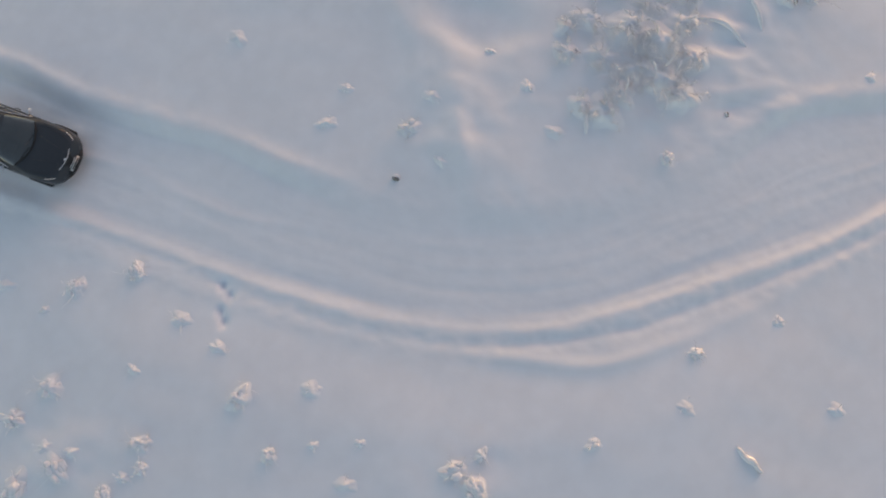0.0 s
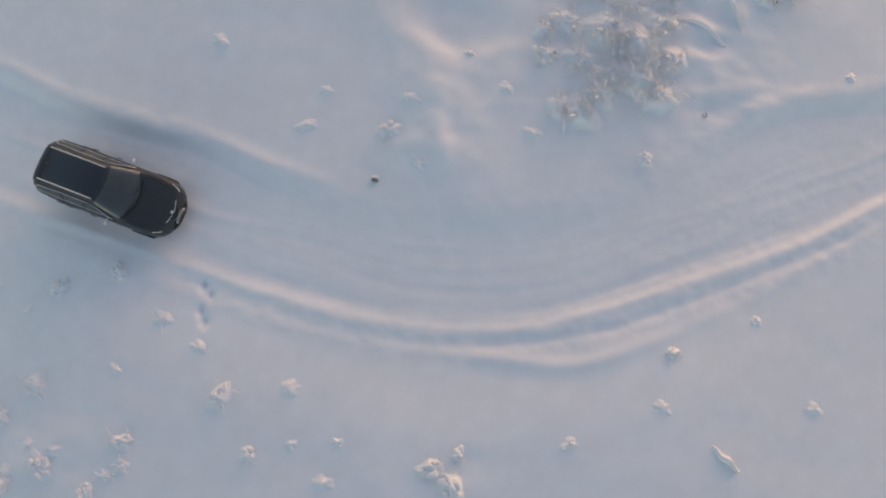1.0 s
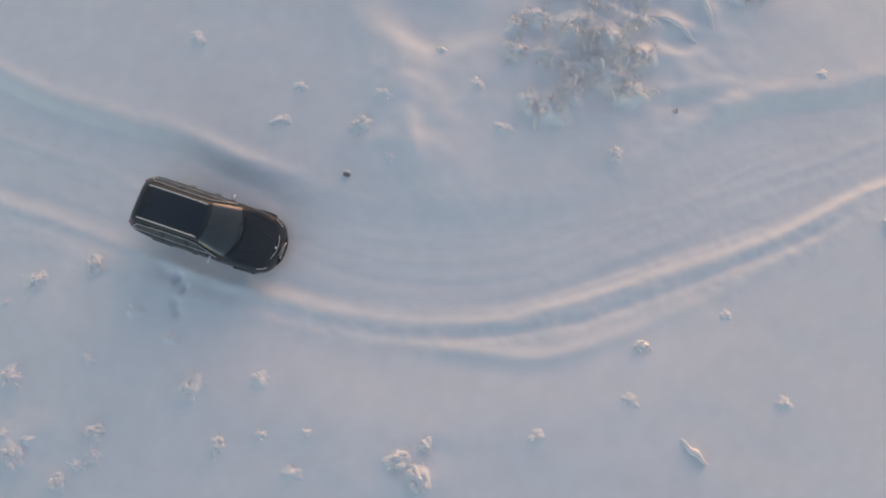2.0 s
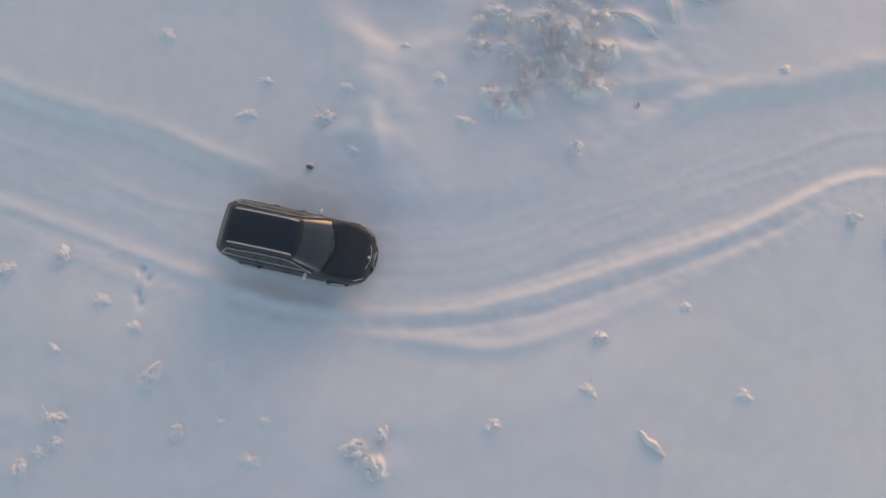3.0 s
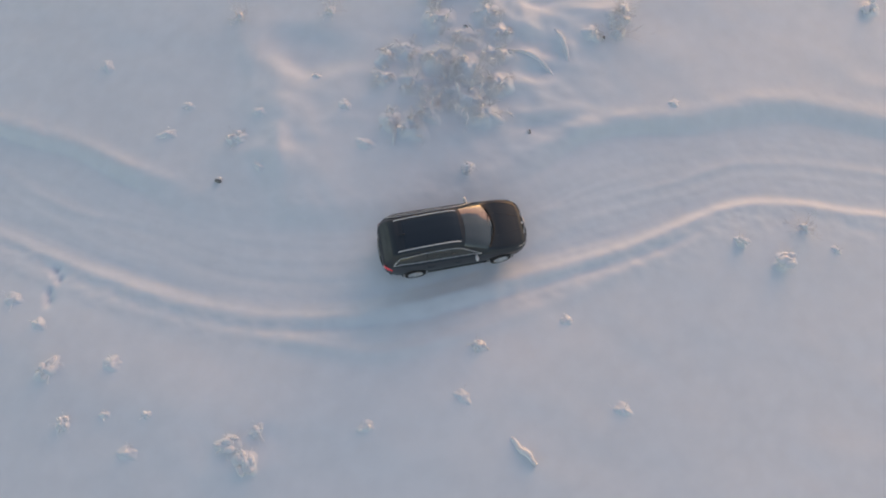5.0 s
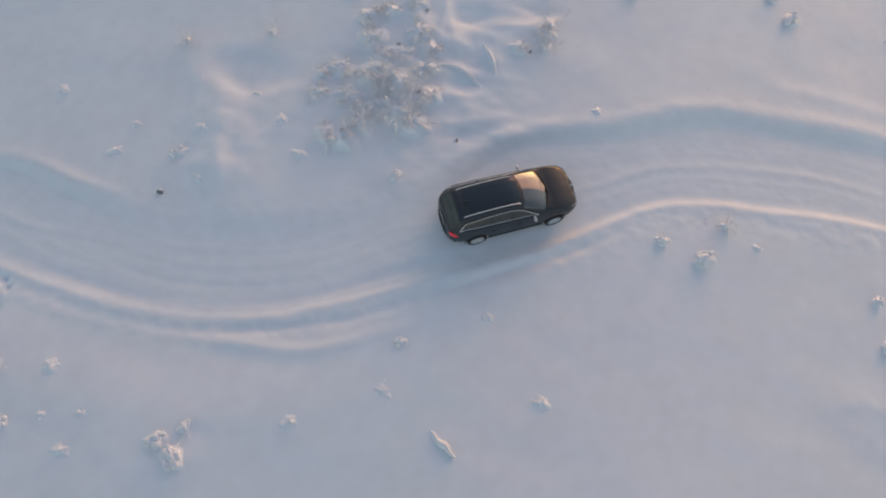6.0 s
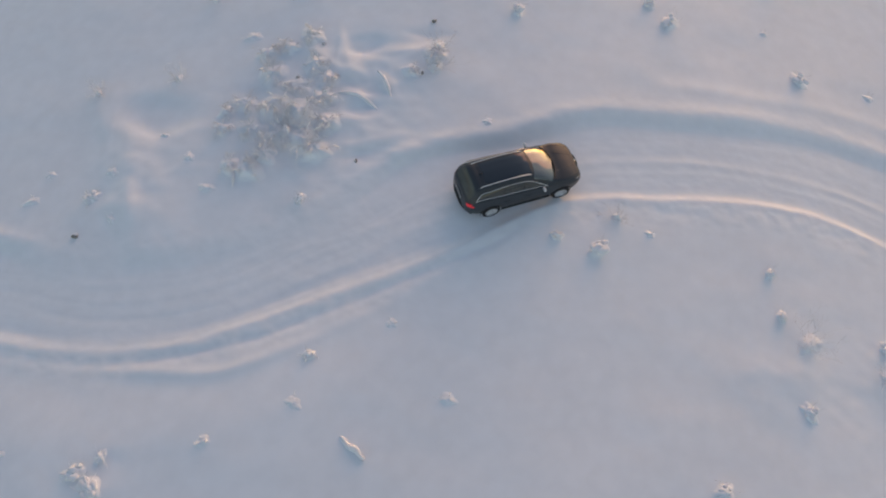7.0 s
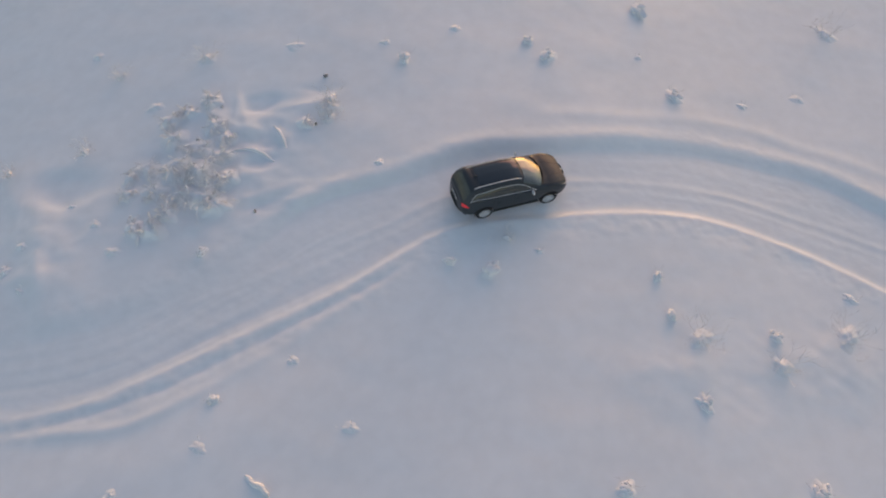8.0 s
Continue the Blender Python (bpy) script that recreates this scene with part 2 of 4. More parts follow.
# flat-bottomed hollows: x, y, half-length, half-width, turn in degrees, depth
HOLLOWS = [(0.65, 11.25, 1.75, 0.95, 4, 0.15), (8.85, 14.95, 0.85, 0.48, 5, 0.08), (9.2, 11.6, 0.7, 0.38, -12, 0.06), (9.2, 12.75, 0.8, 0.35, -8, 0.06), (11.5, 14.0, 0.7, 0.8, 10, 0.06)]

# broken, plant-ridden snow: x, y, half-lengths, roughness
UNEVEN = [(0.4, 8.0, 1.9, 2.6, 0.045), (6.0, 10.5, 2.6, 2.8, 0.070), (9.2, 12.2, 2.4, 2.8, 0.060), (-10.0, -3.8, 2.2, 1.6, 0.06), (26.5, 2.2, 3.5, 2.2, 0.030), (31.5, 3.0, 2.5, 2.0, 0.035), (1.9, -2.8, 1.2, 1.0, 0.05)]
# hollows trodden into the verge
TRACKS = [(-5.92, 1.82), (-5.66, 1.55), (-5.86, 1.05), (-5.7, 0.75)]


def hill(x, y):
    """The low rise that the road crosses."""
    x, y = np.asarray(x, float), np.asarray(y, float)
    c = np.clip(x, -14, 29)
    reach = 22.0
    ends = 0.260 * reach * (1 - np.exp(np.minimum(x + 14, 0) / reach)) + 0.264 * reach * (1 - np.exp(-np.maximum(x - 29, 0) / reach))
    return 0.2016 + 0.0894 * c - 0.0061 * c * c - ends + 0.0277 * 60 * np.tanh(y / 60)


def height(x, y):
    """The snow's height over the plan."""
    x, y = np.asarray(x, float), np.asarray(y, float)
    n, s = across(NORTH_EDGE, x, y), across(SOUTH_CREST, x, y)
    field = 0.11 + 0.030 * waves(x, y, WAVES) + 0.022 * lumpy(x * 0.45, y * 0.6, 3, 2)
    for cx, cy, a, b, h in UNEVEN:
        field = field + h * lumpy(x * 1.05, y * 1.25, 8, 2) * np.exp(-((x - cx) / a) ** 2 - ((y - cy) / b) ** 2)
    for cx, cy, a, b, turn, h in DRIFTS:
        c, q = math.cos(radians(turn)), math.sin(radians(turn))
        u, v = ((x - cx) * c + (y - cy) * q) / a, (-(x - cx) * q + (y - cy) * c) / b
        u = u + 0.25 * np.sin(3.1 * v + cx)
        field = field + h * np.exp(-u * u - v * v) * (1 + 0.15 * np.sin(3.3 * u + 2.7 * v + cy))
    for cx, cy, a, b, turn, h in HOLLOWS:
        c, q = math.cos(radians(turn)), math.sin(radians(turn))
        u, v = ((x - cx) * c + (y - cy) * q) / a, (-(x - cx) * q + (y - cy) * c) / b
        v = v + 0.18 * np.sin(2.3 * u + cx)
        field = field - h * np.exp(-(u * u + v * v) ** 2)
    # the road: lanes pressed by wheels, streaked along their length
    share = s / np.maximum(s - n, 0.3)            # 0 on the south crest, 1 on the north edge
    wander = 0.02 * np.sin(x * 0.45) + 0.012 * np.sin(x * 1.3 + 1)
    lane = share + wander
    streak = 0.020 * lumpy(lane * 5.5 + 0.5 * np.sin(x * 0.19), x * 0.12 + 2, 31, 1) + 0.007 * lumpy(lane * 14 + 0.9 * np.sin(x * 0.27 + 1), x * 0.19, 37, 2) + 0.0025 * lumpy(lane * 41, x * 0.22, 43, 2)
    m = across(MID_RIDGE, x, y)
    ends = np.maximum(step(-3.5, -7, x), step(9, 14, x))
    ridge = (0.022 + 0.008 * np.sin(x * 0.9)) * (0.3 + 0.7 * ends) * bell(m, 0.14)
    ridge = ridge + 0.009 * ends * bell(m + 0.5, 0.10) - 0.008 * ends * bell(m - 0.35, 0.15)
    churn = 0.016 * lumpy(x * 2.3, y * 3.1, 21, 3)
    late = step(12, 17, x)
    road = streak * (1 - 0.45 * late) + ridge * (1 - 0.25 * late) + 0.004 * waves(x * 0.4 + 3, y * 1.6, RIPPLES) + 0.35 * churn
    west, east = step(-1.0, -5.0, x), step(8.0, 11, x)
    hard = np.maximum(west, east)
    inside = step(0.10 * (1 - hard) - 0.02, -0.55 - 0.75 * (1 - hard) - 0.35 * late, n) * (step(-0.16, 0.48, s) * step(14, 12, x) + step(-0.10, 0.34, s) * step(12, 14, x))
    # banks
    patchy = 0.5 + 0.5 * np.sin(x * 0.83 + 1.2 * np.sin(x * 0.31))
    rim = (0.032 + 0.034 * patchy + 0.010 * np.sin(x * 4.1 + 1)) * hard * (1 - 0.55 * late)
    raised = (0.075 + 0.03 * np.sin(x * 0.37) + 0.02 * step(9, 14, x)) * hard * np.exp(-np.maximum(n, 0) / 2.2)
    bank = field + raised + rim * bell(n - 0.16, 0.26) + 0.6 * churn * bell(n, 0.7)
    bank = bank + 0.032 * step(20, 23, x) * bell(across(FAR_CREST, x, y), 0.36)
    rough = 1 + 0.40 * np.sin(x * 3.1) * np.sin(x * 1.3 + 0.7) + 0.30 * np.sin(x * 8.3 + 2 * np.sin(x * 2.2))
    bend = step(-1, 3, x) * step(14, 11, x)
    early = step(15, 11, x)
    fine = early * (0.011 * bell(s - 0.17, 0.05) + 0.010 * bell(s - 0.42, 0.06) * (1 + np.sin(x * 0.7)) + 0.008 * bell(s + 0.22, 0.06) * (1 + np.sin(x * 0.5 + 2)))
    a_crest = fine + (0.024 - 0.013 * early + 0.006 * np.sin(x * 0.9 + 2 * np.sin(x * 0.37))) * bell(s + 0.02, 0.20) + (0.018 - 0.006 * early - 0.011 * late) * bell(s + 0.05, 0.09) * (rough + 0.35 * step(7, 9, x) * step(17, 15, x) * np.sin(x * 21 + 3 * np.sin(x * 1.7))) + 0.020 * (0.4 + bend) * bell(s - 0.32, 0.09) * rough - 0.015 * bend * bell(s - 0.18, 0.07)
    a_crest = a_crest * (1 - 0.30 * step(9, 13, x))
    a_crest = a_crest * (1 - 0.45 * step(-3, 0, x) * step(7.5, 4.5, x))
    keep = step(16.5, 14.0, x)
    b_crest = keep * (0.015 + 0.011 * step(-2, 2, x) + 0.042 * step(0, 4, x) * step(9, 6, x)) * bell(across(OUTER_CREST, x, y), 0.24)
    rut = keep * (0.019 + 0.011 * step(-2, 2, x) + 0.026 * step(1, 5, x)) * bell(across(OUTER_RUT, x, y), 0.18) * np.sqrt(np.abs(rough))
    apron = 0.22 * step(-0.2, -3.6, s) * step(-13, -8, x) * step(14, 8, x)
    outside = np.where(n > -1.0, bank, field + apron + a_crest + b_crest - rut + churn * bell(s + 0.3, 0.8) * 1.2)
    z = outside * (1 - inside) + (road + a_crest * 0.6) * inside
    for cx, cy in TRACKS:
        z = z - 0.13 * np.exp(-((x - cx) / 0.12) ** 2 - ((y - cy) / 0.17) ** 2)
    # low hills at the horizon
    far = np.hypot(x - 10, y - 6)
    return z + hill(x, y) + 0.5 * step(60, 300, far) * waves(x * 0.05, y * 0.05, WAVES) + 14 * step(500, 2200, far) * (1.2 + waves(x * 0.004, y * 0.004, WAVES))


def axis(low, high, pitch):
    """Even steps between low and high, then ever wider ones out to the horizon."""
    reach = [0.2 * 1.22 ** k for k in range(1, 48)]
    reach = np.cumsum(reach)
    reach = reach[reach < 3000]
    return np.concatenate([low - reach[::-1], np.arange(low, high, pitch), high + reach])


def build_ground():
    gx, gy = axis(-18, 43, 0.085), axis(-7.5, 29, 0.085)
    xx, yy = np.meshgrid(gx, gy)
    zz = height(xx, yy)
    nx, ny = len(gx), len(gy)
    mesh = bpy.data.meshes.new("ground")
    co = np.stack([xx, yy, zz], axis=-1).reshape(-1, 3)
    j, i = np.meshgrid(np.arange(ny - 1), np.arange(nx - 1), indexing="ij")
    first = (j * nx + i).reshape(-1)
    quads = np.stack([first, first + 1, first + nx + 1, first + nx], axis=1)
    mesh.vertices.add(len(co))
    mesh.vertices.foreach_set("co", co.reshape(-1))
    mesh.loops.add(quads.size)
    mesh.loops.foreach_set("vertex_index", quads.reshape(-1))
    mesh.polygons.add(len(quads))
    mesh.polygons.foreach_set("loop_start", np.arange(0, quads.size, 4))
    mesh.polygons.foreach_set("use_smooth", [True] * len(quads))
    mesh.update()
    mesh.validate()
    mesh.materials.append(SNOW)
    tagged(new("ground", mesh), "snow-covered field with a packed, rutted winter road curving through it", "snow ground", kind="structure")


build_ground()


# ---- shrubs under snow ----
def rest(x, y):
    return float(height(np.array([x]), np.array([y]))[0])


def branch(bm, rng, start, way, length, radius, splits, chains, sag=0.0):
    """A crooked tapering twig with side twigs; adds the points of each to chains."""
    points, radii, p, d = [Vector(start)], [radius], Vector(start), Vector(way).normalized()
    count = 4
    for k in range(count):
        d = (d + Vector((rng.uniform(-1, 1), rng.uniform(-1, 1), rng.uniform(-0.7, 0.5) - sag)) * 0.33).normalized()
        p = p + d * length / count
        p.z = max(p.z, 0.02)
        points.append(p.copy())
        radii.append(radius * (1 - 0.8 * (k + 1) / count))
    tube(bm, points, radii, sides=4)
    chains.append(points)
    for k in range(splits):
        at_point = points[rng.randint(1, count)]
        side = (d + Vector((rng.uniform(-1, 1), rng.uniform(-1, 1), rng.uniform(-0.2, 0.8))) * 0.9).normalized()
        branch(bm, rng, at_point, side, length * rng.uniform(0.35, 0.6), radius * 0.6, splits - 2 if splits > 2 else 0, chains, sag)


def snow_hump(base, x, y, wide, deep, tall, seed, turn):
    """A soft hump of snow that runs out into the ground round it; turn is its base's."""
    rng = random.Random(seed * 13 + 5)
    lobes = [(rng.uniform(0.06, 0.16), k, rng.uniform(0, 6.28)) for k in (2, 3, 5)]
    c, q = math.cos(radians(turn)), math.sin(radians(turn))
    local, sides, rings = [], 28, 10
    for i in range(1, rings + 1):
        for j in range(sides):
            a = 6.2832 * j / sides
            r = i / rings * (1 + sum(g * math.sin(k * a + p) for g, k, p in lobes))
            local.append((wide * r * math.cos(a), deep * r * math.sin(a), i / rings))
    local.append((0.0, 0.0, 0.0))
    lx, ly, far = (np.array(v) for v in zip(*local))
    ground_z = height(x + lx * c - ly * q, y + lx * q + ly * c) - base.matrix_world.translation.z
    rough = lumpy(lx * 4.5 / max(wide, 0.3) ** 0.5 + seed, ly * 5.0 / max(wide, 0.3) ** 0.5, seed % 17, 3)
    lz = ground_z + tall * np.cos(far * math.pi / 2) ** 2 * (1 + 0.40 * rough) - 0.012 * far
    bm = bmesh.new()
    verts = [bm.verts.new((float(a), float(b), float(z))) for a, b, z in zip(lx, ly, lz)]
    for i in range(rings - 1):
        for j in range(sides):
            k = (j + 1) % sides
            bm.faces.new((verts[i * sides + j], verts[(i + 1) * sides + j], verts[(i + 1) * sides + k], verts[i * sides + k]))
    for j in range(sides):
        bm.faces.new((verts[-1], verts[j], verts[(j + 1) % sides]))
    part("snow_hump", bm, SNOW, base)


def shrub(name, x, y, size, tall, stems, splits, thick, clumps, clump, label, category, seed, twig=None, lie=0.8, hump=0.0, coated=0.0, coat=0.015, turn=0.0, group="", sag=0.0, raised=0.45):
    """A shrub about size metres wide: twigs, rounded clumps of snow that sit on them, and a hump of snow at its foot."""
    rng = random.Random(seed)
    base = tagged(new(name), label, category, group)
    base.matrix_world = pose(x, y, rest(x, y) - 0.02, 0, 0, turn)
    chains = []
    if stems:
        bm = bmesh.new()
        for k in range(stems):
            a = 6.2832 * (k + rng.random()) / stems
            out = rng.uniform(0.25, 1.0) * lie
            start = (0.12 * size * math.cos(a), 0.12 * size * math.sin(a), 0.02)
            branch(bm, rng, start, (math.cos(a) * out, math.sin(a) * out, 0.5), (tall * 0.8 + size * 0.30 * out) * rng.uniform(0.7, 1.2), thick, splits, chains, sag)
        tagged(part("twig_tangle", bm, twig or BARE, base), kind="stuff")
    if hump:
        snow_hump(base, x, y, size * 0.72 * hump, size * 0.50 * hump, min(tall * 0.40, 0.15), seed, turn)
    for k in range(clumps):
        a, d = 2.4 * k + rng.uniform(-0.5, 0.5), size * 0.34 * math.sqrt((k + 0.3) / clumps)
        r = clump * rng.uniform(0.6, 1.25)
        bm = bmesh.new()
        lump(bm, (d * math.cos(a), d * math.sin(a) * 0.85, max(r * 0.35, tall * raised * (1.15 - d / size) * rng.uniform(0.6, 1.1))), (r * rng.uniform(0.9, 1.7), r * rng.uniform(0.75, 1.1), r * rng.uniform(0.38, 0.6)), rng.uniform(0, 60), 0.45, 3 if r > 0.06 else 2)
        part("snow_clump", bm, SNOW_LUMP, base)
    if coated:
        bm = bmesh.new()
        for points in chains:
            if rng.random() < coated:
                r = coat * rng.uniform(0.6, 1.3)
                lifted = [p + Vector((0, 0, r * 0.6)) for p in points]
                tube(bm, lifted, [r * f * rng.uniform(0.75, 1.25) for f in (0.8, 1.0, 1.0, 0.85, 0.35)], sides=5)
        if bm.verts:
            tagged(part("snow_load", bm, SNOW_LUMP, base), kind="stuff")
        else:
            bm.free()
    return base


MOUNDS = [
    (-6.81, 9.85, 0.75), (-3.53, 7.24, 0.70), (-3.10, 8.46, 0.55), (-0.38, 8.41, 0.65), (0.13, 6.36, 0.5), (-11.38, 0.49, 0.4), (-12.88, 1.10, 0.65), (-6.98, 0.68, 0.75), (-5.72, -0.02, 0.62), (-8.12, -0.97, 0.5), (-2.79, -0.91, 0.75),
    (-2.48, -2.45, 0.38), (-1.17, -2.24, 0.38), (-7.83, -4.02, 0.5), (-9.51, -3.52, 0.55), (-10.38, -3.47, 0.55), (-1.44, -3.42, 0.7), (3.58, 7.76, 0.75), (8.2, -0.18, 0.62), (5.49, -1.53, 0.6), (13.15, 0.30, 0.65), (11.1, 2.75, 0.5),
    (1.29, 10.22, 0.4), (2.56, 9.15, 0.6), (17.70, 19.36, 0.7), (14.35, 18.39, 0.55), (10.15, 18.29, 0.9), (0.49, 18.97, 0.7), (14.10, 11.31, 0.5), (26.48, 18.14, 0.5), (31.2, 15.6, 0.6), (20.32, 7.06, 0.45), (33.0, 5.4, 0.7), (3.98, 15.22, 0.9), (34.3, 16.4, 0.8),
]
SNOWY = [
    (-0.95, 7.33, 0.8), (-10.49, 1.29, 0.85), (-8.65, 1.97, 0.75), (-10.62, -1.76, 1.0), (-4.80, -1.40, 0.95), (-3.72, -2.91, 0.6), (-7.45, -3.01, 0.7), (-7.35, -3.69, 0.5), (-8.29, -4.55, 0.65), (-11.59, -2.84, 0.85), (-11.0, -4.68, 1.1), (-9.89, -4.05, 0.95),
    (1.57, -2.67, 0.85), (2.29, -2.17, 0.55), (2.23, -3.10, 0.95), (8.45, 1.45, 0.55), (7.2, 7.42, 0.6), (25.58, 0.94, 0.85), (22.15, -1.95, 0.85), (29.07, -2.21, 1.2),
]
HUDDLED = [(21.15, 18.66, 0.7), (21.99, 17.72, 1.0), (15.25, 17.29, 0.7), (27.15, 21.51, 1.1), (27.77, 15.75, 0.9), (16.79, 6.56, 0.5), (18.33, 6.18, 0.9), (24.89, 6.01, 0.5), (25.10, 4.37, 0.5), (29.14, 3.59, 0.6)]
TWIGGY = [(1.95, 17.42, 0.6), (6.08, 17.89, 1.2), (11.88, 13.85, 0.9), (1.17, 13.07, 0.6), (37.5, 21.2, 1.6), (19.12, 7.62, 0.45), (29.06, 2.40, 1.2), (26.04, 3.44, 1.3), (32.24, 3.65, 1.5), (12.0, 14.9, 0.8), (-2.2, 12.4, 0.5)]
FROSTY = [
    (6.87, 10.0, 1.5, 1.0), (4.90, 10.4, 1.2, 0.7), (5.02, 8.6, 1.2, 0.55), (5.22, 13.2, 1.2, 0.6), (5.52, 11.6, 1.4, 0.85), (6.68, 11.3, 1.5, 1.0), (7.5, 9.5, 1.1, 0.7), (4.27, 8.75, 0.8, 0.45), (6.4, 12.6, 1.2, 0.7), (7.8, 10.8, 1.1, 0.7),
    (6.0, 10.3, 1.2, 0.8), (4.3, 11.7, 1.0, 0.5), (3.7, 10.45, 0.8, 0.4), (5.6, 9.3, 0.9, 0.5), (7.4, 12.0, 1.1, 0.7), (4.9, 14.3, 1.0, 0.5), (6.9, 13.7, 1.0, 0.5), (10.9, 13.6, 0.7, 0.35), (6.6, 15.2, 1.0, 0.5), (11.8, 14.4, 0.9, 0.6),
    (3.6, 11.3, 0.7, 0.4), (7.5, 13.0, 0.9, 0.5), (5.7, 14.6, 0.8, 0.45),
]
for k, (x, y, w) in enumerate(MOUNDS):
    shrub("snow_mound", x, y, 0.9 * w, 0.11 + 0.12 * w, 4, 1, 0.005, k % 2, 0.10 * w, "small plant buried under a rounded hump of snow", "snow mound", 100 + k, turn=k * 47 % 60 - 30, group="buried plants in the field", twig=FROSTED, hump=0.95, coated=0.5, coat=0.009, lie=1.0)
for k, (x, y, w) in enumerate(SNOWY):
    shrub("snowy_shrub", x, y, w, 0.20 + 0.18 * w, 8, 2, 0.007, 5 + k % 3, 0.11 * w, "low shrub bent under rounded clumps of snow", "shrub", 200 + k, twig=BARE if k % 3 == 0 else FROSTED, lie=0.75, hump=0.8, coated=0.3, coat=0.011, turn=k * 61, group="low shrubs in the field", sag=0.3, raised=0.38)
for k, (x, y, w) in enumerate(HUDDLED):
    shrub("snow_laden_bush", x, y, w, 0.27 + 0.22 * w, 8, 2, 0.007, 5, 0.15 * w, "dense little bush half hidden under caps of snow", "bush", 300 + k, twig=FROSTED, lie=0.7, hump=0.85, turn=k * 33, group="small snow-laden bushes", raised=0.6)
for k, (x, y, w) in enumerate(TWIGGY):
    shrub("twiggy_shrub", x, y, w, 0.35 + 0.35 * w, 16, 4, 0.007, 0, 0.12 * w, "bare brown twiggy shrub dusted with hoar frost", "shrub", 400 + k, twig=WISPY, lie=0.8, hump=0.7, coated=0.15, coat=0.010, turn=k * 29, group="bare shrubs in the field", raised=0.2)


def bough(base, rng, start, turn, length, rise, snow, bark):
    """An arching branch: bark, a thin load of snow along its back, and feathery side sprays stiff with frost."""
    points, p, up = [], Vector(start), rise
    for k in range(8):
        points.append(p.copy())
        turn += rng.uniform(-0.38, 0.38)
        p = p + Vector((math.cos(turn) * math.cos(up), math.sin(turn) * math.cos(up), math.sin(up))) * length / 7
        up -= rng.uniform(0.05, 0.40)
        p.z = max(p.z, 0.05)
    bm = bmesh.new()
    tube(bm, points, [0.012 - 0.0012 * k for k in range(8)], 5)
    stem = part("bough", bm, bark, base)
    first = rng.randint(1, 4)
    last = rng.randint(first + 2, 7)
    lifted = []
    for a, b in zip(points[first:last], points[first + 1:last + 1]):
        lifted += [a, (a + b) / 2]
    radii = [snow * (0.4 + 0.6 * math.sin(math.pi * (k + 0.6) / len(lifted))) * rng.uniform(0.45, 1.4) for k in range(len(lifted))]
    bm = bmesh.new()
    tube(bm, [q + Vector((rng.uniform(-0.015, 0.015), rng.uniform(-0.015, 0.015), r * 0.6)) for q, r in zip(lifted, radii)], radii, 6)
    part("snow_load", bm, SNOW_LUMP, stem, "lumpy ridge of snow")
    bm = bmesh.new()
    for k in range(1, 8):
        way = (points[k] - points[k - 1]).normalized()
        for sign in (-1, 1):
            side = (way * rng.uniform(0.2, 1.1) + Vector((-way.y, way.x, 0)) * sign * rng.uniform(0.4, 1.0) + Vector((0, 0, rng.uniform(-0.3, 0.5)))).normalized()
            reach = length * rng.uniform(0.10, 0.36) * (1.15 - 0.08 * k)
            q, bent = points[k] * 1, Vector((rng.uniform(-0.3, 0.3), rng.uniform(-0.3, 0.3), rng.uniform(-0.4, 0.1)))
            chain = [q, q + side * reach * 0.5, q + (side + bent) * reach]
            for c in chain:
                c.z = max(c.z, 0.03)
            tube(bm, chain, [0.006, 0.008, 0.003], 4)
            for f in (0.4, 0.75):
                twist = Vector((side.y, -side.x, rng.uniform(-0.5, 0.5))) * rng.choice((-1, 1))
                q2 = q + side * reach * f
                tube(bm, [q2, q2 + (side * rng.uniform(0.2, 0.9) + twist) * reach * rng.uniform(0.2, 0.4)], [0.007, 0.003], 3)
    tagged(part("frost_spray", bm, FROSTED, stem), kind="stuff")


def frosted_bush(x, y, w, h, seed):
    rng = random.Random(seed)
    base = tagged(new("frosted_bush"), "arching bush thick with hoar frost and loads of snow", "bush", "frosted thicket beside the road")
    base.matrix_world = pose(x, y, rest(x, y) - 0.02)
    snow_hump(base, x, y, w * 0.66, w * 0.56, 0.14 + 0.15 * h, seed, 0)
    for k in range(5 + int(5 * w)):
        rise, a, d = rng.uniform(0.35, 1.4), rng.uniform(0, 6.28), w * 0.34 * math.sqrt(rng.random())
        start = (d * math.cos(a), d * math.sin(a), (0.14 + 0.15 * h) * (1 - (d / (0.6 * w)) ** 2) - 0.03)
        bough(base, rng, start, a + rng.uniform(-1.5, 1.5), (0.34 * w + 0.45 * h) * rng.uniform(0.5, 1.05), rise, rng.uniform(0.020, 0.044), BARE if rng.random() < 0.15 else FROSTED)


for k, (x, y, w, h) in enumerate(FROSTY):
    frosted_bush(x, y, w, h, 500 + k)


